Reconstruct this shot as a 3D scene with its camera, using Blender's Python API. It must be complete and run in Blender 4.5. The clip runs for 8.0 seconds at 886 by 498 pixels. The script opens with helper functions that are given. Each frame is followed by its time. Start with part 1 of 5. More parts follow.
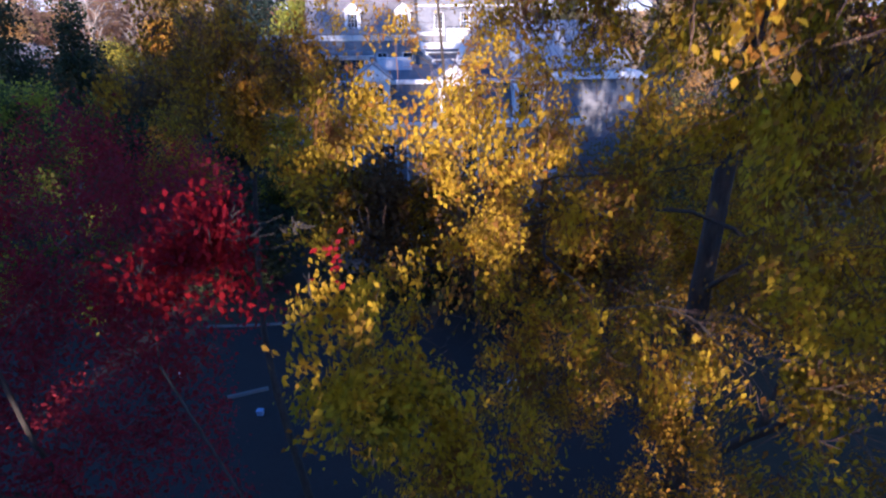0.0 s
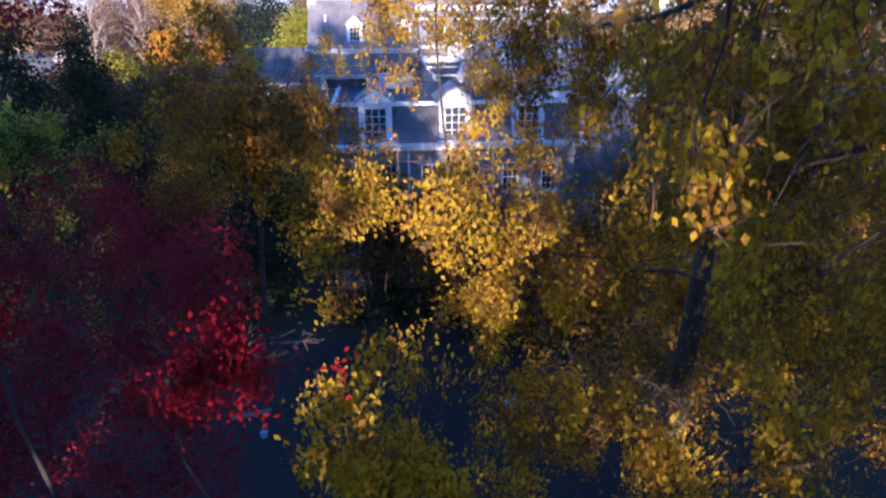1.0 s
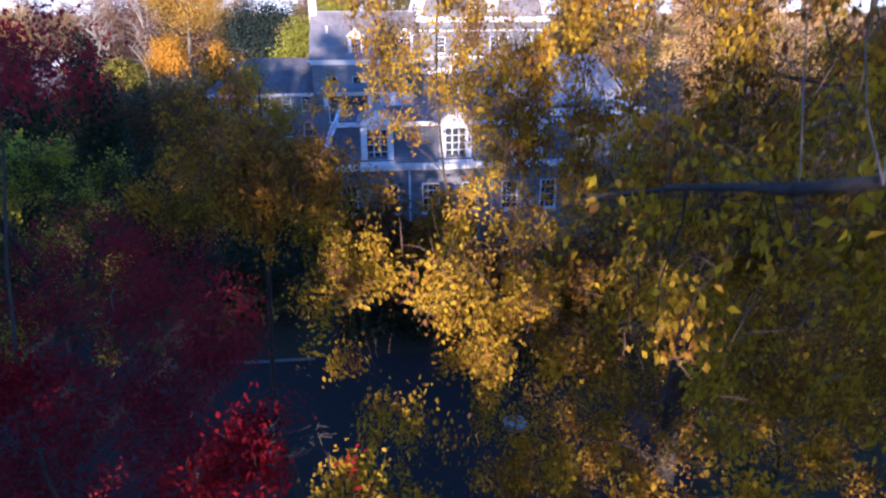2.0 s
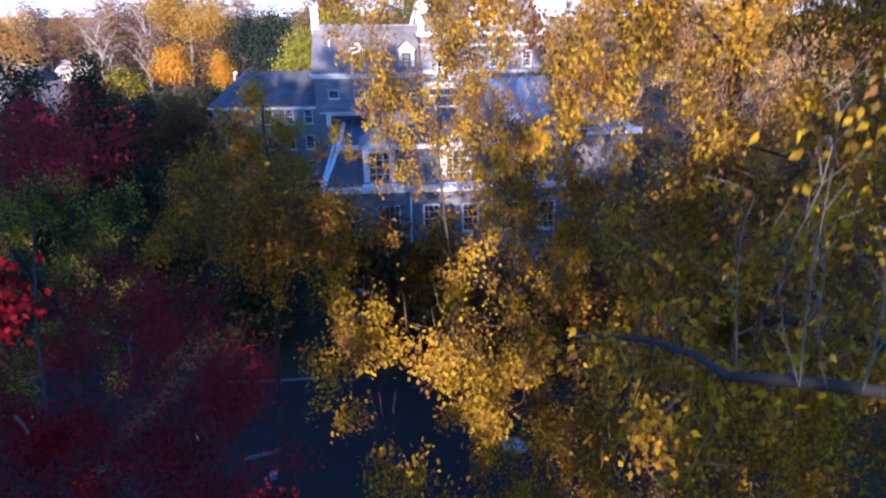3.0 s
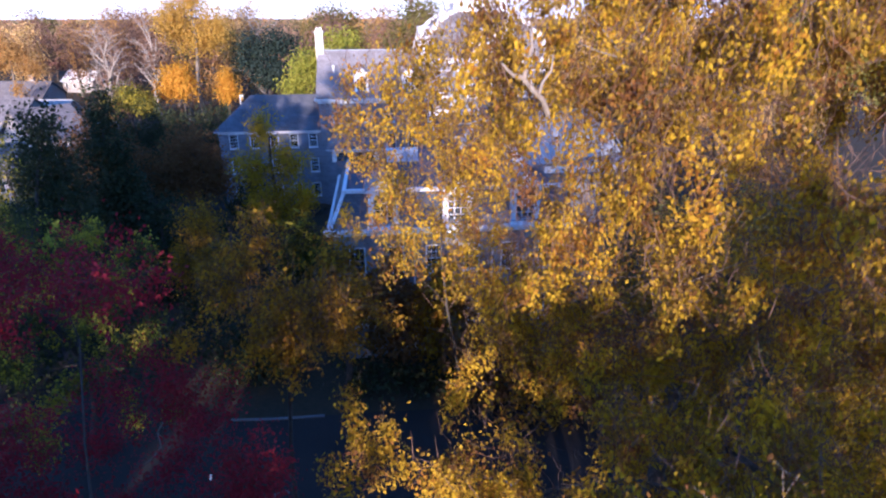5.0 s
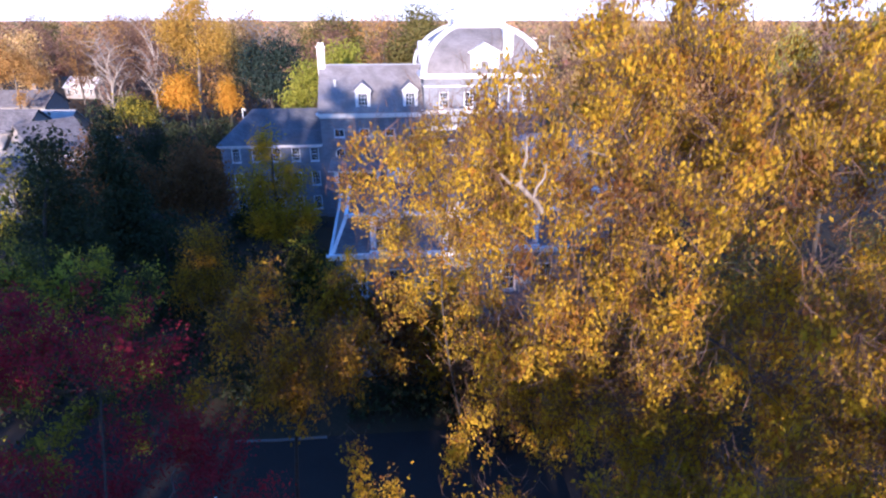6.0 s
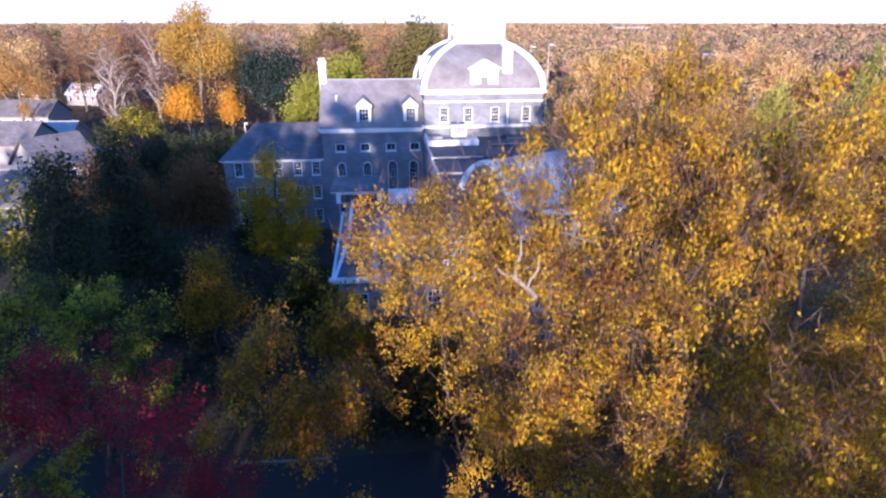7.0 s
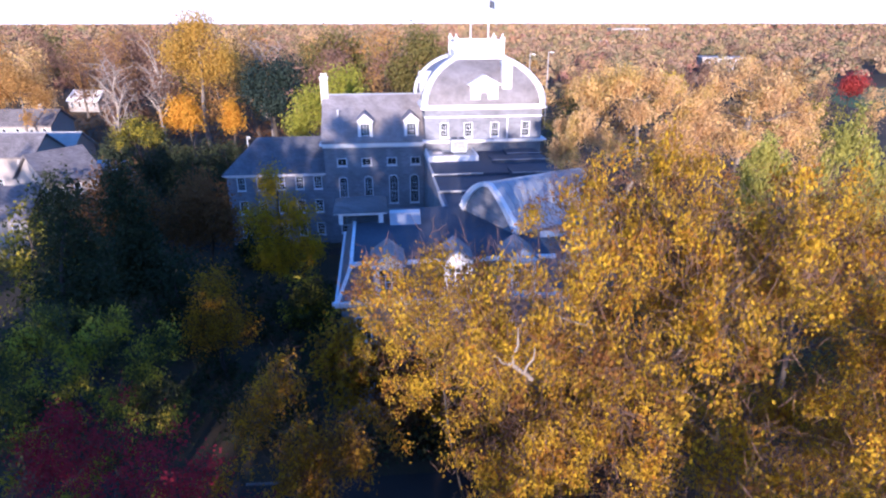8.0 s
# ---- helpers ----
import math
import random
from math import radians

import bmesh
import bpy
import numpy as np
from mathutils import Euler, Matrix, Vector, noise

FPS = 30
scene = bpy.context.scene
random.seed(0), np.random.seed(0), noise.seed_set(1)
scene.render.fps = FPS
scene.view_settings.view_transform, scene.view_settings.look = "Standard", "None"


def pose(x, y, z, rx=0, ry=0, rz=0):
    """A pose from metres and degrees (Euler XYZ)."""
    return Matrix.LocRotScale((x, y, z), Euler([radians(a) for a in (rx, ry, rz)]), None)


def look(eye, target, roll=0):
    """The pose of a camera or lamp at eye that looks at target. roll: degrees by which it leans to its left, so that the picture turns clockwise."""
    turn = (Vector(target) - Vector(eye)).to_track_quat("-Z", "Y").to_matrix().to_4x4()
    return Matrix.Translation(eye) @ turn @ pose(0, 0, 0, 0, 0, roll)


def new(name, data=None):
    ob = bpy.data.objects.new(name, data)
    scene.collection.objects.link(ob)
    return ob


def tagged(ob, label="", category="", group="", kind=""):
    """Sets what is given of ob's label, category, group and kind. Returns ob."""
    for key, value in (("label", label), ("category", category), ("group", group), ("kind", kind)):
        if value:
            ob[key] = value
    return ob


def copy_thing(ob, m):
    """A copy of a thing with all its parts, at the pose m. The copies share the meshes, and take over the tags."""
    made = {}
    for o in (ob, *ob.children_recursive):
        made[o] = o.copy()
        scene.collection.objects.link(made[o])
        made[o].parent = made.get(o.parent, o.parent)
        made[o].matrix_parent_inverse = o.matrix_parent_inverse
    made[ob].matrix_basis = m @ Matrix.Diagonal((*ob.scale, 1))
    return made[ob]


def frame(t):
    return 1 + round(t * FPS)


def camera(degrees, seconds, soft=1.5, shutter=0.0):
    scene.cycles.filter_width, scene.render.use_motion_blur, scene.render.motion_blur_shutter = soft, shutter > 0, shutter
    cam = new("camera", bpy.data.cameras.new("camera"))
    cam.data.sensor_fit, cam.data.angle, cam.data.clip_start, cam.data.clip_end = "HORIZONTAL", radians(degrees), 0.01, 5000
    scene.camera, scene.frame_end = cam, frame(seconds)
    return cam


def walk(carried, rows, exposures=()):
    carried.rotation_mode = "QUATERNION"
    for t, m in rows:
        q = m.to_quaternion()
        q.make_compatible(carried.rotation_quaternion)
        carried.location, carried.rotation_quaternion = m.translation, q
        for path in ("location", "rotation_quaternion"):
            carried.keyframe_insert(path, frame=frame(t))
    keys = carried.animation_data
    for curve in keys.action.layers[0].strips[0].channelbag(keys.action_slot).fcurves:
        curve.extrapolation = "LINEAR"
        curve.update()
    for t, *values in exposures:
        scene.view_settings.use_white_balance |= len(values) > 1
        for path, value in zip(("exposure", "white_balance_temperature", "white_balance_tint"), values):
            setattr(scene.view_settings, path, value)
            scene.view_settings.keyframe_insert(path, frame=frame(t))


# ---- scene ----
cam = camera(74.0, 8.0, soft=2.25, shutter=0.45)
PATH = [
    (0, (0.020, 2.100, 16.212), (0.012, 3.954, 15.462), -0.2),
    (0.5, (0.052, 2.035, 16.796), (0.043, 3.891, 16.050), -0.2),
    (1, (0.080, 1.960, 17.390), (0.067, 3.817, 16.647), -0.2),
    (1.5, (0.088, 1.872, 18.010), (0.074, 3.729, 17.265), -0.2),
    (3, (0.085, 1.520, 20.026), (0.069, 3.380, 19.290), -0.15),
    (3.5, (0.110, 1.435, 20.722), (0.091, 3.294, 19.985), -0.15),
    (4, (0.112, 1.348, 21.414), (0.094, 3.208, 20.681), -0.1),
    (4.5, (0.092, 1.267, 22.139), (0.073, 3.128, 21.407), -0.1),
    (5, (0.080, 1.187, 22.912), (0.058, 3.048, 22.180), -0.1),
    (6.5, (0.040, 0.898, 25.398), (0.019, 2.763, 24.674), -0.0),
    (7, (0.030, 0.770, 26.256), (0.009, 2.635, 25.534), 0.0),
    (7.5, (-0.004, 0.660, 27.176), (-0.025, 2.525, 26.454), 0.0),
    (8, (-0.026, 0.579, 28.152), (-0.047, 2.444, 27.431), -0.05),
]
walk(cam, [(t, look(eye, target, roll)) for t, eye, target, roll in PATH], exposures=[(0, 1.26, 4740, 30), (8, 1.28, 4740, 30)])

# ---------------------------------------------------------------- light
SUN_UP, SUN_SIDE = 9.5, -2.0      # degrees above the horizon, degrees off the line behind the camera
world = bpy.data.worlds.new("sky")
scene.world = world
world.use_nodes = True
wn = world.node_tree.nodes
sky = wn.new("ShaderNodeTexSky")
sky.sky_type, sky.sun_disc = "NISHITA", False
sky.sun_elevation, sky.sun_rotation = radians(SUN_UP), radians(180 - SUN_SIDE)
sky.air_density, sky.dust_density, sky.ozone_density = 1.0, 0.4, 4.2
world.node_tree.links.new(sky.outputs[0], wn["Background"].inputs[0])
wn["Background"].inputs[1].default_value = 0.15
sun_data = bpy.data.lights.new("sun", "SUN")
sun_data.energy, sun_data.angle, sun_data.color = 5.0, radians(0.6), (1.0, 0.73, 0.43)
sun = new("sun", sun_data)
to_sun = Vector((math.sin(radians(SUN_SIDE)) * math.cos(radians(SUN_UP)), -math.cos(radians(SUN_SIDE)) * math.cos(radians(SUN_UP)), math.sin(radians(SUN_UP))))
sun.matrix_world = Matrix.Translation(to_sun * 200) @ to_sun.to_track_quat("Z", "Y").to_matrix().to_4x4()


# ---------------------------------------------------------------- materials
def nodes_of(name):
    m = bpy.data.materials.new(name)
    m.use_nodes = True
    return m, m.node_tree.nodes, m.node_tree.links, m.node_tree.nodes["Principled BSDF"]


def ramp(nodes, stops):
    r = nodes.new("ShaderNodeValToRGB")
    e = r.color_ramp.elements
    while len(e) < len(stops):
        e.new(0.5)
    for el, (p, c) in zip(e, stops):
        el.position, el.color = p, (*c, 1)
    return r


def surface(name, dark, light, rough=0.8, scale=1.0, fine=14.0, bump=0.3, metal=0.0, stretch=(1, 1, 1), spec=0.4):
    """Broad stains and fine grain between two colours, with relief."""
    m, n, l, b = nodes_of(name)
    tc, mp = n.new("ShaderNodeTexCoord"), n.new("ShaderNodeMapping")
    mp.inputs["Scale"].default_value = stretch
    l.new(tc.outputs["Object"], mp.inputs["Vector"])
    big, small = n.new("ShaderNodeTexNoise"), n.new("ShaderNodeTexNoise")
    big.inputs["Scale"].default_value, big.inputs["Detail"].default_value = scale, 4
    small.inputs["Scale"].default_value, small.inputs["Detail"].default_value = scale * fine, 3
    mix = n.new("ShaderNodeMath")
    mix.operation = "MULTIPLY_ADD"
    mix.inputs[1].default_value = 0.5
    half = n.new("ShaderNodeMath")
    half.operation = "MULTIPLY"
    half.inputs[1].default_value = 0.5
    for t in (big, small):
        l.new(mp.outputs[0], t.inputs["Vector"])
    l.new(small.outputs["Fac"], half.inputs[0])
    l.new(big.outputs["Fac"], mix.inputs[0])
    l.new(half.outputs[0], mix.inputs[2])
    r = ramp(n, [(0.32, dark), (0.68, light)])
    l.new(mix.outputs[0], r.inputs[0])
    l.new(r.outputs[0], b.inputs["Base Color"])
    b.inputs["Roughness"].default_value, b.inputs["Metallic"].default_value = rough, metal
    b.inputs["Specular IOR Level"].default_value = spec
    bp = n.new("ShaderNodeBump")
    bp.inputs["Strength"].default_value, bp.inputs["Distance"].default_value = bump, 0.05
    l.new(mix.outputs[0], bp.inputs["Height"])
    l.new(bp.outputs[0], b.inputs["Normal"])
    return m


def coursed(name, dark, light, joint, width, height, rough=0.8, offset=0.5, mortar=0.02):
    """Stone courses or slates: a running bond over the surface."""
    m, n, l, b = nodes_of(name)
    tc, sep, comb, add = n.new("ShaderNodeTexCoord"), n.new("ShaderNodeSeparateXYZ"), n.new("ShaderNodeCombineXYZ"), n.new("ShaderNodeMath")
    l.new(tc.outputs["Object"], sep.inputs[0])
    l.new(sep.outputs[0], add.inputs[0])
    l.new(sep.outputs[1], add.inputs[1])
    l.new(add.outputs[0], comb.inputs[0])
    l.new(sep.outputs[2], comb.inputs[1])
    br = n.new("ShaderNodeTexBrick")
    br.offset = offset
    br.inputs["Scale"].default_value = 1.0
    br.inputs["Brick Width"].default_value, br.inputs["Row Height"].default_value = width, height
    br.inputs["Mortar Size"].default_value = mortar
    br.inputs["Color1"].default_value, br.inputs["Color2"].default_value, br.inputs["Mortar"].default_value = (*dark, 1), (*light, 1), (*joint, 1)
    l.new(comb.outputs[0], br.inputs["Vector"])
    noi = n.new("ShaderNodeTexNoise")
    noi.inputs["Scale"].default_value, noi.inputs["Detail"].default_value = 0.5, 6
    l.new(tc.outputs["Object"], noi.inputs["Vector"])
    r = ramp(n, [(0.3, (0.7, 0.68, 0.66)), (0.7, (1.1, 1.1, 1.1))])
    l.new(noi.outputs["Fac"], r.inputs[0])
    mx = n.new("ShaderNodeMix")
    mx.data_type, mx.blend_type = "RGBA", "MULTIPLY"
    mx.inputs[0].default_value = 1.0
    l.new(br.outputs["Color"], mx.inputs[6])
    l.new(r.outputs[0], mx.inputs[7])
    l.new(mx.outputs[2], b.inputs["Base Color"])
    b.inputs["Roughness"].default_value, b.inputs["Specular IOR Level"].default_value = rough, 0.2
    bp = n.new("ShaderNodeBump")
    bp.inputs["Strength"].default_value, bp.inputs["Distance"].default_value = 0.4, 0.03
    l.new(br.outputs["Fac"], bp.inputs["Height"])
    bp.invert = True
    l.new(bp.outputs[0], b.inputs["Normal"])
    return m


def leaf_material(name, colours, shine=0.6, through_light=0.45, drift=1.3, mixed=0.45, cluster=1.1):
    """Leaves, each of its own shade, that let some light through."""
    m, n, l, b = nodes_of(name)
    g = n.new("ShaderNodeNewGeometry")
    r = ramp(n, [(i / max(1, len(colours) - 1), c) for i, c in enumerate(colours)])
    noi = n.new("ShaderNodeTexNoise")
    noi.inputs["Scale"].default_value, noi.inputs["Detail"].default_value = cluster, 4
    l.new(g.outputs["Position"], noi.inputs["Vector"])
    ad = n.new("ShaderNodeMath")
    ad.operation = "MULTIPLY_ADD"
    ad.inputs[1].default_value, ad.inputs[2].default_value = drift, 0.5 - 0.5 * drift - 0.5 * mixed
    l.new(noi.outputs["Fac"], ad.inputs[0])
    sm = n.new("ShaderNodeMath")
    sm.operation, sm.use_clamp = "MULTIPLY_ADD", True
    sm.inputs[1].default_value = mixed
    l.new(g.outputs["Random Per Island"], sm.inputs[0])
    l.new(ad.outputs[0], sm.inputs[2])
    l.new(sm.outputs[0], r.inputs[0])
    l.new(r.outputs[0], b.inputs["Base Color"])
    b.inputs["Roughness"].default_value = shine
    b.inputs["Specular IOR Level"].default_value = 0.09
    t = n.new("ShaderNodeBsdfTranslucent")
    l.new(r.outputs[0], t.inputs["Color"])
    mx = n.new("ShaderNodeMixShader")
    mx.inputs[0].default_value = through_light
    l.new(b.outputs[0], mx.inputs[1])
    l.new(t.outputs[0], mx.inputs[2])
    l.new(mx.outputs[0], n["Material Output"].inputs["Surface"])
    return m


def woods_material(name, colours, spread):
    """Crowns far off, each tree of its own colour."""
    m, n, l, b = nodes_of(name)
    g = n.new("ShaderNodeNewGeometry")
    v = n.new("ShaderNodeAttribute")
    v.attribute_name = "crown_tone"
    md = n.new("ShaderNodeMath")
    md.operation = "MULTIPLY_ADD"
    md.inputs[1].default_value = spread
    l.new(g.outputs["Random Per Island"], md.inputs[0])
    l.new(v.outputs["Fac"], md.inputs[2])
    r = ramp(n, [(i / (len(colours) - 1), c) for i, c in enumerate(colours)])
    l.new(md.outputs[0], r.inputs[0])
    l.new(r.outputs[0], b.inputs["Base Color"])
    b.inputs["Roughness"].default_value = 0.8
    b.inputs["Specular IOR Level"].default_value = 0.1
    return m


def glass_material(name, tint):
    m, n, l, b = nodes_of(name)
    b.inputs["Base Color"].default_value = (*tint, 1)
    b.inputs["Roughness"].default_value = 0.03
    b.inputs["Transmission Weight"].default_value = 0.5
    noi, bp = n.new("ShaderNodeTexNoise"), n.new("ShaderNodeBump")
    noi.inputs["Scale"].default_value = 1.2
    bp.inputs["Strength"].default_value = 0.03
    l.new(noi.outputs["Fac"], bp.inputs["Height"])
    l.new(bp.outputs[0], b.inputs["Normal"])
    return m


WALL = coursed("blue_grey_stone", (0.185, 0.195, 0.22), (0.255, 0.262, 0.285), (0.24, 0.245, 0.26), 0.55, 0.24, 0.85)
WHITE = surface("white_paint", (0.70, 0.70, 0.69), (0.84, 0.83, 0.81), 0.5, 0.6, 12, 0.1)
SLATE = coursed("roof_slate", (0.25, 0.235, 0.235), (0.32, 0.30, 0.30), (0.19, 0.18, 0.18), 0.30, 0.20, 0.6, 0.5, 0.012)
DOME = coursed("dome_slate", (0.20, 0.19, 0.19), (0.25, 0.235, 0.235), (0.14, 0.135, 0.14), 0.35, 0.22, 0.5, 0.5, 0.01)
# darker copy of the roof slate: the shade on two roofs put into colour
SHADED_SLATE = coursed("shaded_blue_grey_slate", (0.12, 0.125, 0.14), (0.17, 0.175, 0.19), (0.10, 0.10, 0.11), 0.30, 0.20, 0.65, 0.5, 0.012)
DARKSLATE = coursed("dark_slate", (0.10, 0.10, 0.105), (0.14, 0.14, 0.145), (0.08, 0.08, 0.08), 0.30, 0.20, 0.7, 0.5, 0.012)
FLATROOF = surface("flat_roof_felt", (0.062, 0.07, 0.088), (0.10, 0.11, 0.132), 0.75, 0.35, 18, 0.2, spec=0.15)
METALROOF = surface("pale_metal_roof", (0.36, 0.38, 0.40), (0.48, 0.50, 0.51), 0.4, 0.3, 20, 0.1, 0.3)
GLASS = glass_material("window_glass", (0.10, 0.12, 0.14))
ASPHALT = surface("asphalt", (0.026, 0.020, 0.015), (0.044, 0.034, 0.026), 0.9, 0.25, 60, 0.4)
CONCRETE = surface("concrete", (0.33, 0.32, 0.30), (0.47, 0.46, 0.43), 0.85, 0.8, 20, 0.3)
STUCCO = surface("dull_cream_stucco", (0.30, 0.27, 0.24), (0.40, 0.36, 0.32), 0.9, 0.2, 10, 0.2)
KERB = surface("worn_kerb_stone", (0.12, 0.115, 0.11), (0.26, 0.25, 0.235), 0.9, 0.7, 20, 0.3)
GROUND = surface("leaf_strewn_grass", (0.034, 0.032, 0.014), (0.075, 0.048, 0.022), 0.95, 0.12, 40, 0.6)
LAWN = surface("mown_lawn", (0.05, 0.10, 0.025), (0.09, 0.14, 0.04), 0.95, 0.1, 30, 0.4)
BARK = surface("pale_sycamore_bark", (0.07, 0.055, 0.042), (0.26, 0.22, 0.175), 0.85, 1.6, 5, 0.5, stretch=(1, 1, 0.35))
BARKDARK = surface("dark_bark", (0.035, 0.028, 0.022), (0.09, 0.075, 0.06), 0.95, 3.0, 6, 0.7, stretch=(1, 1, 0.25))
PALEBARK = surface("bleached_bark", (0.17, 0.14, 0.11), (0.34, 0.29, 0.235), 0.85, 2.0, 6, 0.4, stretch=(1, 1, 0.4))
SILVERBARK = surface("silver_bark", (0.20, 0.165, 0.135), (0.38, 0.33, 0.275), 0.85, 1.0, 6, 0.4, stretch=(1, 1, 0.4))
TWIG = surface("brown_twig_bark", (0.085, 0.05, 0.034), (0.18, 0.11, 0.07), 0.9, 3.0, 6, 0.4)
SHINGLE = coursed("grey_shingle", (0.17, 0.155, 0.16), (0.26, 0.245, 0.245), (0.13, 0.125, 0.125), 0.4, 0.2, 0.8)
GOLD = leaf_material("golden_leaves", [(0.18, 0.08, 0.028), (0.29, 0.14, 0.028), (0.20, 0.13, 0.02), (0.40, 0.25, 0.014), (0.63, 0.43, 0.008), (0.50, 0.30, 0.012), (0.35, 0.155, 0.018), (0.22, 0.115, 0.024)], drift=2.3, mixed=0.42, cluster=0.85)
DRAPE = leaf_material("olive_gold_leaves", [(0.13, 0.11, 0.02), (0.24, 0.18, 0.02), (0.46, 0.31, 0.014), (0.64, 0.42, 0.010), (0.36, 0.20, 0.02), (0.16, 0.12, 0.02)], drift=2.1, mixed=0.4, cluster=0.9)
BRONZE = leaf_material("bronze_leaves", [(0.12, 0.085, 0.022), (0.22, 0.12, 0.024), (0.30, 0.16, 0.02), (0.56, 0.33, 0.012), (0.30, 0.13, 0.02), (0.13, 0.10, 0.024)], drift=1.9, mixed=0.5, cluster=0.9)
RED = leaf_material("crimson_leaves", [(0.09, 0.006, 0.012), (0.15, 0.007, 0.014), (0.24, 0.009, 0.015), (0.34, 0.014, 0.018), (0.15, 0.009, 0.015)], drift=2.0, mixed=0.4, cluster=1.6)
# the yellow stop stands in for clusters of sunlit leaves
GREEN = leaf_material("green_leaves", [(0.05, 0.06, 0.02), (0.09, 0.095, 0.026), (0.15, 0.145, 0.03), (0.55, 0.46, 0.03), (0.16, 0.12, 0.04)], drift=2.3, mixed=0.35, cluster=0.45)
DARKGREEN = leaf_material("dark_green_needles", [(0.028, 0.036, 0.018), (0.046, 0.056, 0.024), (0.068, 0.074, 0.028)], 0.6, 0.15)
BROWN = leaf_material("russet_leaves", [(0.12, 0.07, 0.03), (0.22, 0.11, 0.04), (0.16, 0.11, 0.04)])
OAK = leaf_material("tan_oak_leaves", [(0.34, 0.22, 0.10), (0.58, 0.37, 0.16), (0.74, 0.51, 0.22), (0.62, 0.43, 0.12), (0.40, 0.29, 0.08)], drift=1.9, mixed=0.4, cluster=0.4)
FEATHER = leaf_material("pale_green_leaves", [(0.24, 0.24, 0.05), (0.38, 0.36, 0.07), (0.52, 0.48, 0.10)])
ORANGE = leaf_material("orange_leaves", [(0.55, 0.30, 0.02), (0.68, 0.38, 0.03), (0.58, 0.24, 0.02)])
YELGREEN = leaf_material("yellow_green_leaves", [(0.24, 0.26, 0.03), (0.36, 0.36, 0.04), (0.46, 0.42, 0.05)])
OLIVE = leaf_material("olive_leaves", [(0.10, 0.10, 0.03), (0.18, 0.16, 0.045), (0.25, 0.20, 0.06)])
CEDAR = leaf_material("blue_green_needles", [(0.018, 0.030, 0.026), (0.028, 0.044, 0.036), (0.040, 0.055, 0.036)], 0.6, 0.15)
MAROON = leaf_material("maroon_leaves", [(0.17, 0.028, 0.036), (0.26, 0.03, 0.042), (0.34, 0.028, 0.04), (0.22, 0.046, 0.042)], drift=1.8, mixed=0.4)
AMBER = leaf_material("amber_leaves", [(0.28, 0.16, 0.06), (0.42, 0.24, 0.075), (0.52, 0.31, 0.08), (0.34, 0.18, 0.07)])
MAUVE = leaf_material("bare_twig_haze", [(0.20, 0.115, 0.07), (0.30, 0.18, 0.11), (0.26, 0.15, 0.10)])


# ---------------------------------------------------------------- mesh helpers
def part(name, bm, material, parent, label=""):
    me = bpy.data.meshes.new(name)
    bm.to_mesh(me)
    bm.free()
    me.materials.append(material)
    ob = new(name, me)
    ob.parent = parent
    if label:
        tagged(ob, label)
    return ob


def raw_mesh(name, verts, faces, material, parent=None):
    me = bpy.data.meshes.new(name)
    me.from_pydata(verts, [], faces)
    me.materials.append(material)
    ob = new(name, me)
    ob.parent = parent
    return ob


def box(bm, x0, x1, y0, y1, z0, z1):
    v = [bm.verts.new(p) for p in ((x0, y0, z0), (x1, y0, z0), (x1, y1, z0), (x0, y1, z0), (x0, y0, z1), (x1, y0, z1), (x1, y1, z1), (x0, y1, z1))]
    for f in ((0, 3, 2, 1), (4, 5, 6, 7), (0, 1, 5, 4), (1, 2, 6, 5), (2, 3, 7, 6), (3, 0, 4, 7)):
        bm.faces.new([v[i] for i in f])
    return bm


def boxes(*list_of):
    bm = bmesh.new()
    for b in list_of:
        box(bm, *b)
    return bm


def solid(points, faces):
    bm = bmesh.new()
    v = [bm.verts.new(p) for p in points]
    for f in faces:
        bm.faces.new([v[i] for i in f])
    bmesh.ops.recalc_face_normals(bm, faces=bm.faces)
    return bm


def prism(outline, axis, a, b):
    """A closed outline of (p, q) pushed from a to b along an axis; for x the outline is (y, z), for y it is (x, z)."""
    put = {"x": lambda p, q, s: (s, p, q), "y": lambda p, q, s: (p, s, q), "z": lambda p, q, s: (p, q, s)}[axis]
    k = len(outline)
    pts = [put(p, q, a) for p, q in outline] + [put(p, q, b) for p, q in outline]
    return solid(pts, [list(range(k)), list(range(k, 2 * k))] + [[i, (i + 1) % k, k + (i + 1) % k, k + i] for i in range(k)])


def tube(path, radii, sides=7):
    """Vertices and faces of a bent, tapering tube."""
    verts, faces = [], []
    for i, p in enumerate(path):
        a, b = path[max(0, i - 1)], path[min(len(path) - 1, i + 1)]
        d = (b - a).normalized()
        s = d.cross(Vector((0.31, 0.94, 0.12))).normalized()
        u = d.cross(s)
        for k in range(sides):
            w = 2 * math.pi * k / sides
            verts.append(p + (s * math.cos(w) + u * math.sin(w)) * radii[i])
    for i in range(len(path) - 1):
        for k in range(sides):
            faces.append((i * sides + k, i * sides + (k + 1) % sides, (i + 1) * sides + (k + 1) % sides, (i + 1) * sides + k))
    return verts, faces


def bend(a, b, sag, rng, steps=6):
    """A smoothly wandering line from a to b."""
    a, b = Vector(a), Vector(b)
    span = (b - a).length
    one, two = Vector(rng.normal(0, 0.05, 3)) * span, Vector(rng.normal(0, 0.03, 3)) * span
    out = []
    for i in range(steps + 1):
        t = i / steps
        out.append(a.lerp(b, t) + (Vector((0, 0, sag * span)) + one) * math.sin(math.pi * t) + two * math.sin(2 * math.pi * t))
    return out


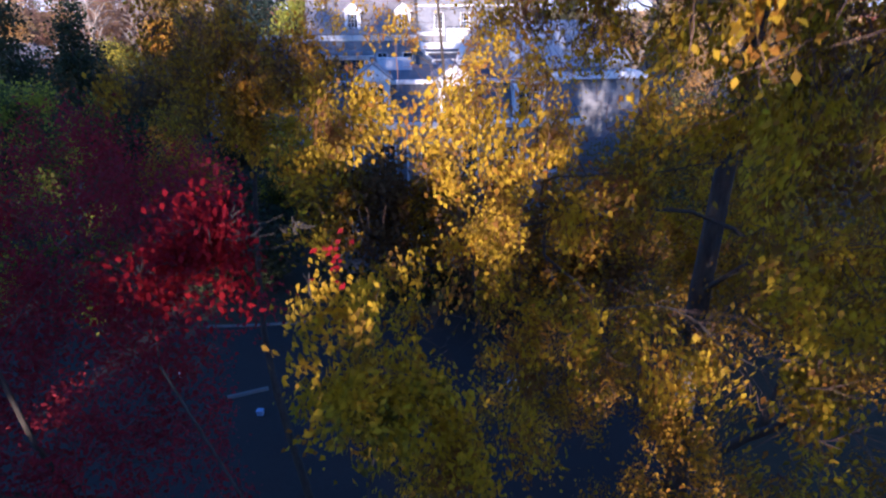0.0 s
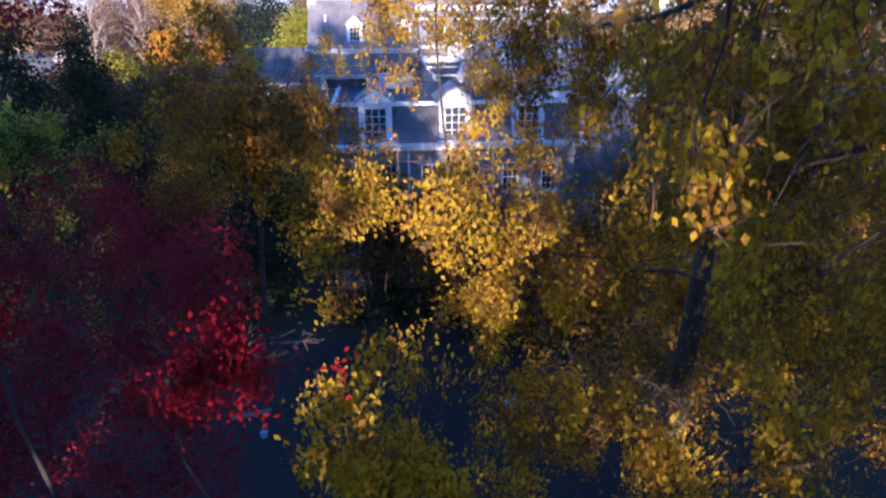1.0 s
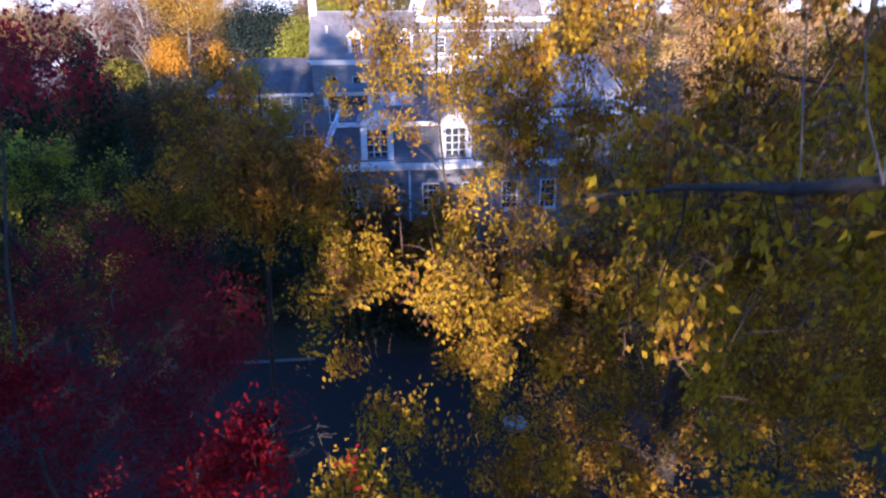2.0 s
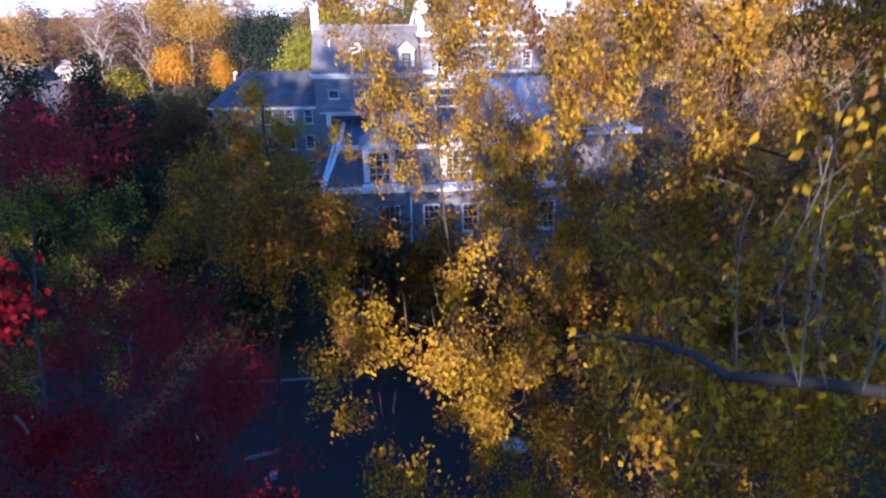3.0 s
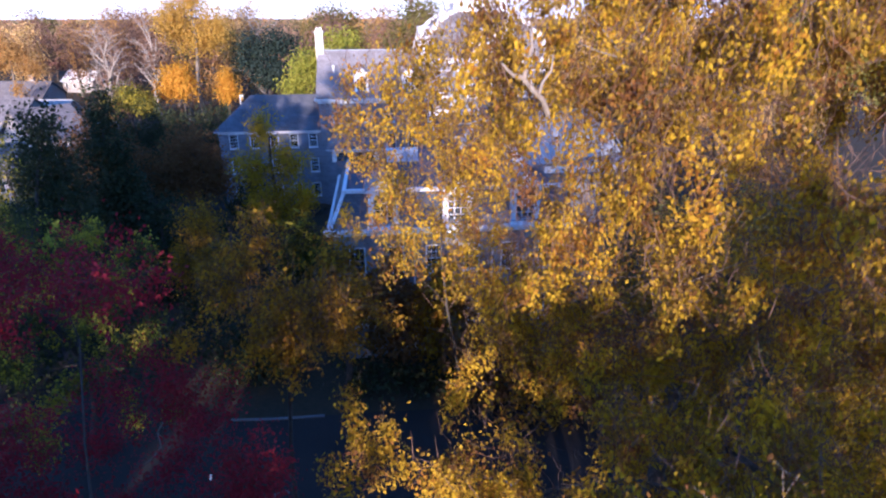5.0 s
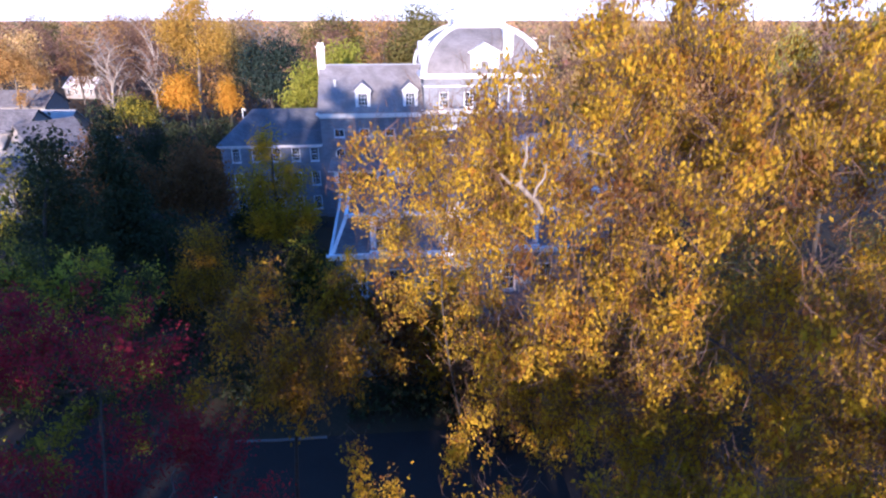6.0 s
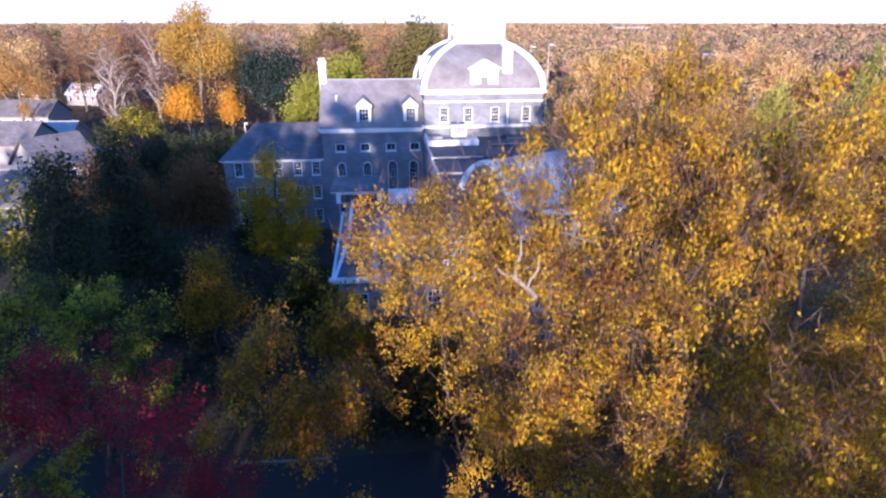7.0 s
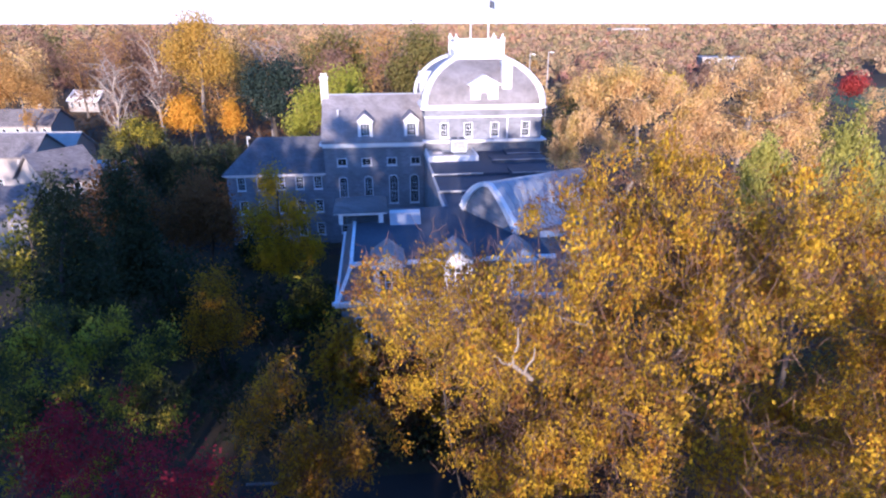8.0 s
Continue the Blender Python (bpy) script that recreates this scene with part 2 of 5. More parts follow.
class Wood:
    """Gathers tubes into one mesh."""

    def __init__(self):
        self.verts, self.faces = [], []

    def add(self, path, r0, r1, sides=6):
        k = len(path) - 1
        v, f = tube(path, [r0 + (r1 - r0) * i / k for i in range(k + 1)], sides)
        s = len(self.verts)
        self.verts += v
        self.faces += [tuple(i + s for i in q) for q in f]

    def mesh(self, name, material, parent):
        ob = raw_mesh(name, self.verts, self.faces, material, parent)
        ob.data.shade_smooth()
        return ob


def leaves(name, centres, spread, per, size, material, parent, rng, droop=0.6, width=0.62, facing=None, ruffle=0.45):
    """Sprays of folded leaves round the centres, those of one spray hanging much alike: one mesh."""
    k = len(centres)
    c = np.repeat(np.asarray(centres), per, axis=0)
    n = len(c)
    p = c + rng.normal(0, 1, (n, 3)) * np.asarray(spread)
    axis = np.repeat(rng.normal(0, 0.5, (k, 3)) + np.array([0, 0, -droop]), per, axis=0) + rng.normal(0, 0.33, (n, 3))
    axis /= np.linalg.norm(axis, axis=1)[:, None] + 1e-9
    side = np.cross(axis, np.repeat(rng.normal(0, 1, (k, 3)), per, axis=0) + rng.normal(0, 0.45, (n, 3)))
    side /= np.linalg.norm(side, axis=1)[:, None] + 1e-9
    if facing is not None:
        out = np.repeat(np.asarray(facing), per, axis=0) + rng.normal(0, ruffle, (n, 3))
        out /= np.linalg.norm(out, axis=1)[:, None] + 1e-9
        side = np.cross(axis, out)
        side /= np.linalg.norm(side, axis=1)[:, None] + 1e-9
        axis = np.cross(out, side)
    nor = np.cross(axis, side)
    ln = (size * rng.uniform(0.6, 1.25, n))[:, None]
    mid = p + axis * ln * 0.42 + nor * ln * 0.12
    v = np.stack([p, mid + side * ln * width * 0.5, p + axis * ln, mid - side * ln * width * 0.5], axis=1).reshape(-1, 3)
    me = bpy.data.meshes.new(name)
    me.vertices.add(4 * n)
    me.vertices.foreach_set("co", v.astype(np.float32).ravel())
    me.loops.add(4 * n)
    me.loops.foreach_set("vertex_index", np.arange(4 * n, dtype=np.int32))
    me.polygons.add(n)
    me.polygons.foreach_set("loop_start", np.arange(0, 4 * n, 4, dtype=np.int32))
    me.update(calc_edges=True)
    me.materials.append(material)
    ob = new(name, me)
    ob.parent = parent
    return ob


def tree(name, label, base, clumps, foliage, bark, count, size, seed, girth=0.3, per=14, droop=0.6, top=None, limbs_apart=False, spray=0.3, branches=12, twigs=26, category="tree", hollow=0.42, group="", bough=0.0, rounded=False, gaps=0.0, haze_twigs=0):
    """A tapered trunk, a limb into every clump (x, y, z, rx, ry, rz), branches and twigs, and a crown of leaf sprays."""
    rng = np.random.default_rng(seed)
    base = Vector(base)
    root = tagged(new(name), label, category, group)
    root.location = base
    cl = [(Vector(c[:3]) - base, Vector(c[3:])) for c in clumps]
    weight = np.array([(r.x * r.y * r.z) ** 0.7 for _, r in cl])
    high = max(c.z + 0.3 * r.z for c, r in cl)
    if top is None:
        mean = sum((c * w for (c, _), w in zip(cl, weight)), Vector()) / weight.sum()
        top = Vector((mean.x * 0.7, mean.y * 0.7, high * 0.9))
    else:
        top = Vector(top) - base
    stem = bend((0, 0, -0.3), top, 0, rng, 9)
    wood = Wood()
    wood.add(stem, girth, girth * 0.28, 10)
    fine = wood if not limbs_apart else Wood()
    centres, outward = [], []
    share = weight / weight.sum()
    forks = [(q, girth * 0.45) for q in stem[2:]]
    for (c, r), s in sorted(zip(cl, share), key=lambda q: min((q[0][0] - p).length for p in stem)):
        at, thick = min(forks, key=lambda q: (q[0] - c).length + 1.5 * max(0.0, q[0].z - c.z + 0.5))
        limb = bend(at, c, 0.08, rng, 6)
        rl = min(thick, girth * min(0.24, 0.08 + 0.025 * (c - at).length))
        forks += [(q, rl * (0.9 - 0.1 * j)) for j, q in enumerate(limb[2:6])]
        if limbs_apart:
            one = Wood()
            one.add(limb, rl, rl * 0.3, 8)
            # low limbs take the dark bark, in place of shade inside the crown
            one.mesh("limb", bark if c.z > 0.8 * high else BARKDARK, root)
        else:
            wood.add(limb, rl, rl * 0.3, 6)
        k = max(4, int(count * s / per / (1 - gaps)))
        d = rng.normal(0, 1, (k, 3))
        d /= np.linalg.norm(d, axis=1)[:, None]
        rad = rng.uniform(0, 1, k) ** hollow * (0.8 + 0.4 * rng.uniform(0, 1, k) ** 2)
        pts = np.array(c) + d * rad[:, None] * np.array(r)
        if bough:
            n = max(1, k // 6)
            way = d[:n] * 0.55 + rng.normal(0, 0.3, (n, 3)) + np.array([0, 0, -0.75])
            way /= np.linalg.norm(way, axis=1)[:, None]
            run = np.repeat((np.arange(6) / 5)[None, :], n, 0)[:, :, None] * (bough * rng.uniform(0.5, 1.3, n))[:, None, None]
            strung = (pts[:n, None, :] + way[:, None, :] * run + rng.normal(0, 0.05, (n, 6, 3))).reshape(-1, 3)
            centres.append(strung)
        else:
            centres.append(pts)
            outward.append(d)
        ends = []
        for j in range(min(branches, k)):
            e = Vector(pts[j])
            start = limb[int(rng.integers(2, 7))]
            b = bend(start, e, 0.05, rng, 4)
            fine.add(b, rl * 0.24, rl * 0.06, 4)
            ends += b[1:4]
        for j in range(min(twigs, max(0, k - branches))):
            e = Vector(pts[branches + j])
            start = min(ends, key=lambda q: (q - e).length)
            fine.add(bend(start, e, -0.05, rng, 3), max(0.008, rl * 0.07), max(0.004, rl * 0.025), 3)
    hung = np.concatenate(centres)
    if gaps:
        full = np.array([noise.noise(Vector((q[0] * 0.75, q[1] * 0.75, q[2] * 0.42))) + 0.55 * noise.noise(Vector((q[0] * 1.9, q[1] * 1.9, q[2] * 1.1))) for q in hung])
        hung = hung[full > np.quantile(full, gaps)]
    # the trunk below such limbs is darkened for the same shade
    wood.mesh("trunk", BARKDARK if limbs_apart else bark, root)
    if haze_twigs:
        up = hung[rng.integers(0, len(hung), haze_twigs)]
        leaves("brush", up[up[:, 2] > np.quantile(up[:, 2], 0.25)], (0.25, 0.25, 0.3), 1, 0.6, TWIG, root, rng, -0.8, 0.022)
    if limbs_apart:
        fine.mesh("branchwork", TWIG, root)
    if count:
        leaves("crown", hung, (spray, spray, spray * 1.25), per, size, foliage, root, rng, droop, facing=np.concatenate(outward) if rounded and not gaps else None)
    return root


# ---------------------------------------------------------------- ground
def sheet(name, outline, z, material, label):
    ob = raw_mesh(name, [(x, y, z) for x, y in outline], [list(range(len(outline)))], material)
    return tagged(ob, label, name.split("_")[0], kind="structure")


def ground_sheet():
    """Level ground, finely divided and gently uneven near by, out to the horizon."""
    xs = [-4900, -2500, -1200, -600, -300, -150] + list(range(-110, 111, 10)) + [150, 300, 600, 1200, 2500, 4900]
    ys = [-4900, -2500, -1200, -600, -300, -150] + list(range(-100, 201, 10)) + [300, 600, 1200, 2500, 4900]
    verts, faces = [], []
    for y in ys:
        for x in xs:
            far = math.hypot(x, y - 40)
            verts.append((x, y, -0.05 + (0.10 * noise.noise((x * 0.05, y * 0.05, 0)) - 0.06 if far < 160 else 0)))
    k = len(xs)
    for j in range(len(ys) - 1):
        for i in range(k - 1):
            faces.append((j * k + i, j * k + i + 1, (j + 1) * k + i + 1, (j + 1) * k + i))
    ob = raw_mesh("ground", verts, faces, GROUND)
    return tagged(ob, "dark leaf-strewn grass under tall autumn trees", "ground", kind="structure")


ground_sheet()


def haze():
    """An added glowing sheet beyond everything, for the bright hazy sky low over the horizon."""
    m, n, l, b = nodes_of("sky_glow")
    e = n.new("ShaderNodeEmission")
    e.inputs["Color"].default_value, e.inputs["Strength"].default_value = (1.0, 0.94, 0.86, 1), 0.8
    l.new(e.outputs[0], n["Material Output"].inputs["Surface"])
    verts, faces = [], []
    for i in range(41):
        a = radians(-65 + 130 * i / 40)
        verts += [(4850 * math.sin(a), 4850 * math.cos(a), -5), (4850 * math.sin(a), 4850 * math.cos(a), 700)]
    for i in range(40):
        faces.append((2 * i, 2 * i + 2, 2 * i + 3, 2 * i + 1))
    tagged(raw_mesh("backdrop", verts, faces, m), "glowing sheet for the bright white hazy sky over the horizon", "sky", kind="structure")


haze()
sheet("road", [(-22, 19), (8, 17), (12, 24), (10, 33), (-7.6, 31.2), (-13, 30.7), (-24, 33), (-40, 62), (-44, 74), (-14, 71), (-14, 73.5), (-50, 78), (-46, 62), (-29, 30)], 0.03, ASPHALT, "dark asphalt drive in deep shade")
sheet("lawn", [(140, 205), (255, 205), (265, 282), (150, 280)], 0.02, LAWN, "sunlit mown green lawn among far trees")


def kerb_line(points, label):
    """Kerb stones laid end to end."""
    root = tagged(new("kerb"), label, "kerb", kind="structure")
    for a, b in zip(points, points[1:]):
        a, b = Vector((*a, 0)), Vector((*b, 0))
        run = b - a
        n = max(1, round(run.length / 0.9))
        for i in range(n):
            bm = boxes((0.006, run.length / n - 0.006, -0.075, 0.075, -0.1, 0.15))
            bmesh.ops.bevel(bm, geom=[e for e in bm.edges if all(v.co.z > 0.1 for v in e.verts)], offset=0.02, segments=1, affect="EDGES")
            s = part("kerb_stone", bm, KERB, root)
            s.matrix_local = Matrix.Translation(a + run * i / n) @ Matrix.Rotation(math.atan2(run.y, run.x), 4, "Z")
    return root


kerb_line([(-13.2, 30.6), (-10.5, 30.75), (-7.6, 31.1)], "pale concrete kerb along the shaded asphalt drive")


def wheel_stop(x, y, turn):
    bm = prism([(-0.09, 0.0), (0.09, 0.0), (0.06, 0.13), (-0.06, 0.13)], "x", -0.9, 0.9)
    ob = part("wheel_stop", bm, KERB, None)
    ob.matrix_world = pose(x, y, 0.03, 0, 0, turn)
    return tagged(ob, "pale concrete wheel stop on dark asphalt", "wheel stop")


wheel_stop(-9.0, 24.5, 23)


def boulder(x, y, z, r, seed):
    bm = bmesh.new()
    bmesh.ops.create_icosphere(bm, subdivisions=3, radius=1)
    for v in bm.verts:
        k = 1 + 0.22 * noise.noise(v.co * 1.3 + Vector((seed, 0, 0))) + 0.07 * noise.noise(v.co * 4)
        v.co = Vector((v.co.x * r * k, v.co.y * r * 0.8 * k, v.co.z * r * 0.55 * k))
    ob = part("boulder", bm, CONCRETE, None)
    ob.location = (x, y, z)
    ob.data.shade_smooth()
    return tagged(ob, "pale weathered boulder at the edge of the drive", "boulder")


boulder(3.4, 25.1, 0.2, 0.62, 3)

def stake(x, y, high):
    """A short white marker stake with a pointed cap."""
    root = tagged(new("marker_stake"), "short white marker stake beside the dark drive", "stake")
    root.location = (x, y, -0.02)
    part("post", boxes((-0.05, 0.05, -0.05, 0.05, 0, high)), WHITE, root)
    part("cap", solid([(-0.07, -0.07, high), (0.07, -0.07, high), (0.07, 0.07, high), (-0.07, 0.07, high), (0, 0, high + 0.1)], [(0, 1, 4), (1, 2, 4), (2, 3, 4), (3, 0, 4), (3, 2, 1, 0)]), WHITE, root)


stake(-12.6, 25.7, 0.35)


def utility_box(x, y):
    """A small pale blue box with a lid, low on the ground."""
    root = tagged(new("utility_box"), "small pale blue utility box on the ground", "utility box")
    root.location = (x, y, 0.02)
    blue = surface("pale_blue_plastic", (0.24, 0.33, 0.50), (0.32, 0.42, 0.60), 0.5)
    part("body", boxes((-0.13, 0.13, -0.1, 0.1, 0, 0.22)), blue, root)
    part("lid", boxes((-0.15, 0.15, -0.12, 0.12, 0.22, 0.26)), blue, root)


utility_box(-8.0, 23.0)


# ---------------------------------------------------------------- the mansion
TURN_OF_HOUSE = 7.0
mansion = tagged(new("mansion"), "grey stone mansion with white trim and a ribbed square dome", "building")
mansion.matrix_world = pose(-16.2, 75.5, 0, 0, 0, TURN_OF_HOUSE)


def on_house(u, v, z=0.0):
    return mansion.matrix_world @ Vector((u, v, z))


def mapped(axis, at):
    """front: a wall that faces -v; side: one that faces -u. Returns (a, depth, z) -> (u, v, z)."""
    return (lambda a, d, z: (a, at + d, z)) if axis == "front" else (lambda a, d, z: (at + d, -a, z))


def placed_boxes(to, list_of):
    bm = bmesh.new()
    for a0, a1, d0, d1, z0, z1 in list_of:
        p, q = to(a0, d0, z0), to(a1, d1, z1)
        box(bm, min(p[0], q[0]), max(p[0], q[0]), min(p[1], q[1]), max(p[1], q[1]), z0, z1)
    return bm


def wall_panel(axis, at, a0, a1, z0, z1, holes=(), thick=0.4, material=None, parent=None, name="wall"):
    """A thick wall; holes are (centre, sill, width, height, arched)."""
    to = mapped(axis, at)
    xs = sorted({a0, a1, *[c - w / 2 for c, s, w, h, r in holes], *[c + w / 2 for c, s, w, h, r in holes]})
    out = []
    for l, r in zip(xs, xs[1:]):
        cuts = sorted((s, s + h) for c, s, w, h, k in holes if c - w / 2 < (l + r) / 2 < c + w / 2)
        z = z0
        for s, e in cuts:
            if s > z:
                out.append((l, r, 0, thick, z, s))
            z = e
        if z1 > z:
            out.append((l, r, 0, thick, z, z1))
    bm = placed_boxes(to, out)
    for c, s, w, h, arched in holes:
        if not arched:
            continue
        r, zc = w / 2, s + h - w / 2
        for sg in (-1, 1):
            arc = [(c + sg * r * math.sin(t * math.pi / 16), zc + r * math.cos(t * math.pi / 16)) for t in range(9)]
            ring = arc + [(c + sg * r, s + h)]
            f = [bm.verts.new(to(a, 0.003, z)) for a, z in ring]
            g = [bm.verts.new(to(a, thick - 0.003, z)) for a, z in ring]
            bm.faces.new(f)
            bm.faces.new(g)
            for i in range(8):
                bm.faces.new((f[i], f[i + 1], g[i + 1], g[i]))
    bmesh.ops.recalc_face_normals(bm, faces=bm.faces)
    return part(name, bm, material or WALL, parent or mansion)


def window(axis, at, c, s, w, h, arched=False, cols=3, rows=4, parent=None, label="white-framed sash window", rim=0.06):
    """The frame with its bars, and under it the pane and the sill."""
    to = mapped(axis, at)
    top = s + h - (w / 2 if arched else 0)
    bars = [(c - w / 2 - rim, c - w / 2 + 0.03, -0.05, 0.16, s, top), (c + w / 2 - 0.03, c + w / 2 + rim, -0.05, 0.16, s, top), (c - w / 2 + 0.03, c + w / 2 - 0.03, 0.06, 0.16, s, s + 0.08)]
    if not arched:
        bars.append((c - w / 2 - rim, c + w / 2 + rim, -0.052, 0.16, top, top + rim))
    for i in range(1, cols):
        x = c - w / 2 + w * i / cols
        bars.append((x - 0.013, x + 0.013, 0.09, 0.13, s + 0.08, top + (w * 0.35 if arched else 0)))
    for j in range(1, rows):
        z = s + (top - s) * j / rows
        k = 0.03 if j * 2 == rows else 0.013
        bars.append((c - w / 2 + 0.03, c + w / 2 - 0.03, 0.088, 0.132, z - k, z + k))
    bm = placed_boxes(to, bars)
    if arched:
        r = w / 2
        for i in range(12):
            t0, t1 = math.pi * i / 12, math.pi * (i + 1) / 12
            ring = []
            for d in (-0.05, 0.16):
                for t, q in ((t0, r - 0.03), (t1, r - 0.03), (t1, r + rim), (t0, r + rim)):
                    ring.append(bm.verts.new(to(c + q * math.cos(t), d, top + q * math.sin(t))))
            for f in ((0, 1, 2, 3), (4, 7, 6, 5), (0, 4, 5, 1), (2, 6, 7, 3)):
                bm.faces.new([ring[i2] for i2 in f])
        bmesh.ops.recalc_face_normals(bm, faces=bm.faces)
    win = part("window", bm, WHITE, parent or mansion, label)
    part("pane", placed_boxes(to, [(c - w / 2, c + w / 2, 0.10, 0.118, s, s + h - 0.02)]), GLASS, win)
    part("sill", placed_boxes(to, [(c - w / 2 - rim - 0.06, c + w / 2 + rim + 0.06, -0.12, 0.10, s - 0.11, s)]), WHITE, win)
    return win


def windowed_wall(axis, at, a0, a1, z0, z1, holes, thick=0.4, material=None):
    wall_panel(axis, at, a0, a1, z0, z1, holes, thick, material)
    for c, s, w, h, arched in holes:
        window(axis, at, c, s, w, h, arched, 2 if h < 1.2 else 3, 1 if h < 1.2 else (6 if h > 2.5 else 4))


def plain(name, *list_of, material=None, label=""):
    return part(name, boxes(*list_of), material or WALL, mansion, label)


def slab(outline, axis, a, b, material, name="roof", label=""):
    return part(name, prism(outline, axis, a, b), material, mansion, label)


def moulding(name, u0, u1, v0, v1, z0, steps):
    """A cornice that runs round a block: stacked bands, each (out, height)."""
    bm = bmesh.new()
    z = z0
    for out, h in steps:
        box(bm, u0 - out, u1 + out, v0 - out, v1 + out, z, z + h)
        z += h
    return part(name, bm, WHITE, mansion, "white painted cornice")


def house_dormer(u, v, z, w, h, rise, deep, roof=None):
    """A white gabled dormer that faces the front: cheeks, roof, window."""
    body = part("dormer", boxes((u - w / 2, u - w / 2 + 0.36, v, v + 0.3, z, z + h), (u + w / 2 - 0.36, u + w / 2, v, v + 0.3, z, z + h), (u - w / 2 + 0.36, u + w / 2 - 0.36, v, v + 0.3, z + h - 0.28, z + h), (u - w / 2 + 0.36, u + w / 2 - 0.36, v, v + 0.3, z, z + 0.12), (u - w / 2 + 0.02, u - w / 2 + 0.2, v + 0.3, v + deep, z, z + h), (u + w / 2 - 0.2, u + w / 2 - 0.02, v + 0.3, v + deep, z, z + h)), WHITE, mansion, "white gabled dormer with a sash window")
    o = 0.22
    part("pediment", prism([(u - w / 2 - o, z + h), (u + w / 2 + o, z + h), (u, z + h + rise)], "y", v - 0.12, v + 0.25), WHITE, body)
    t = 0.14
    for sg in (-1, 1):
        part("dormer_roof", prism([(u, z + h + rise + 0.02), (u + sg * (w / 2 + o), z + h + 0.02), (u + sg * (w / 2 + o), z + h + t), (u, z + h + rise + t)], "y", v + 0.0, v + deep + 0.8), roof or SLATE, body)
    part("window_frame", boxes(*[(u - w / 2 + 0.36 + (w - 0.72) * i / 3 - 0.025, u - w / 2 + 0.36 + (w - 0.72) * i / 3 + 0.025, v + 0.1, v + 0.15, z + 0.12, z + h - 0.28) for i in range(4)], *[(u - w / 2 + 0.36, u + w / 2 - 0.36, v + 0.098, v + 0.152, z + 0.12 + (h - 0.4) * j / 4 - 0.02, z + 0.12 + (h - 0.4) * j / 4 + 0.02) for j in range(5)]), WHITE, body)
    part("pane", boxes((u - w / 2 + 0.36, u + w / 2 - 0.36, v + 0.12, v + 0.13, z + 0.12, z + h - 0.28)), GLASS, body)
    part("sill", boxes((u - w / 2 - 0.1, u + w / 2 + 0.1, v - 0.15, v + 0.1, z - 0.14, z)), WHITE, body)
    return body


# main block
main_holes = [(c, 10.6, 1.15, 0.95, False) for c in (2.25, 5.4, 8.7, 11.8)]
main_holes += [(c, 6.1, 1.0, 3.05, True) for c in (2.25, 5.55)] + [(c, 5.4, 1.1, 3.85, True) for c in (8.85, 11.6)]
main_holes += [(c, 1.4, 1.1, 2.2, False) for c in (2.25, 5.5, 8.85, 11.6)]
windowed_wall("front", 0.0, 0.0, 12.9, 0, 13.0, main_holes)
plain("wall", (0.0, 0.4, 0.4, 13.0, 0, 13.0))
plain("wall", (12.5, 12.9, 0.4, 13.0, 0, 13.0))
plain("wall", (0.4, 12.5, 12.6, 13.0, 0, 13.0))
plain("floor_slab", (0.4, 12.5, 0.4, 12.6, 9.6, 9.9))
moulding("cornice", 0.0, 12.6, 0.0, 13.0, 13.0, [(0.12, 0.22), (0.30, 0.16), (0.48, 0.2)])
for s in (0, 1):
    e, r = (-0.45, 6.5) if not s else (13.45, 6.5)
    slab([(e, 13.60), (r, 18.80), (r, 18.98), (e, 13.78)], "x", -0.25, 13.2, SLATE, label="grey slate slope")
for u in (0.0, 12.6):
    slab([(0.0, 13.58), (13.0, 13.58), (6.5, 18.76)], "x", u, u + 0.3, WALL, "gable_wall")
slab([(6.3, 18.93), (6.7, 18.93), (6.62, 19.06), (6.38, 19.06)], "x", -0.3, 13.2, METALROOF, "ridge_cap")
for u in (5.4, 11.35):
    house_dormer(u, 0.25, 13.85, 1.85, 2.35, 0.95, 3.6)
plain("chimney", (-0.35, 0.55, 5.9, 7.1, 15.0, 21.1), (-0.45, 0.65, 5.8, 7.2, 21.1, 21.35), (-0.25, 0.05, 6.1, 6.5, 21.35, 21.75), (0.15, 0.45, 6.5, 6.9, 21.35, 21.75), material=WHITE, label="tall white-painted chimney")
plain("vent_pipe", (1.78, 1.97, 3.2, 3.4, 16.0, 17.2), (1.7, 2.05, 3.12, 3.48, 17.2, 17.32), material=METALROOF)

# low wing with a hipped roof
wing_holes = [(c, s, 0.95, 1.7, False) for c in (-10.9, -8.4, -5.9, -3.45, -1.1) for s in (7.55, 4.35, 1.1)]
windowed_wall("front", 0.5, -12.7, 0.0, 0, 9.35, wing_holes)
side_holes = [(-c, s, 0.95, 1.7, False) for c in (3.5, 6.5, 9.5) for s in (7.4, 4.3)]
windowed_wall("side", -12.7, -12.5, -0.9, 0, 9.35, side_holes)
plain("wall", (-12.3, 0.0, 12.1, 12.5, 0, 9.35))
moulding("cornice", -12.7, -0.32, 0.5, 12.5, 9.35, [(0.12, 0.14), (0.30, 0.12), (0.42, 0.12)])
part("roof", solid([(-13.15, 0.05, 9.73), (-0.05, 0.05, 9.73), (-0.05, 12.95, 9.73), (-13.15, 12.95, 9.73), (-9.4, 6.5, 13.45), (-0.05, 6.5, 13.45)], [(0, 1, 5, 4), (2, 3, 4, 5), (3, 0, 4), (0, 3, 2, 1), (1, 2, 5)]), SHADED_SLATE, mansion, "blue-grey slate hipped roof, darkened for its shade")
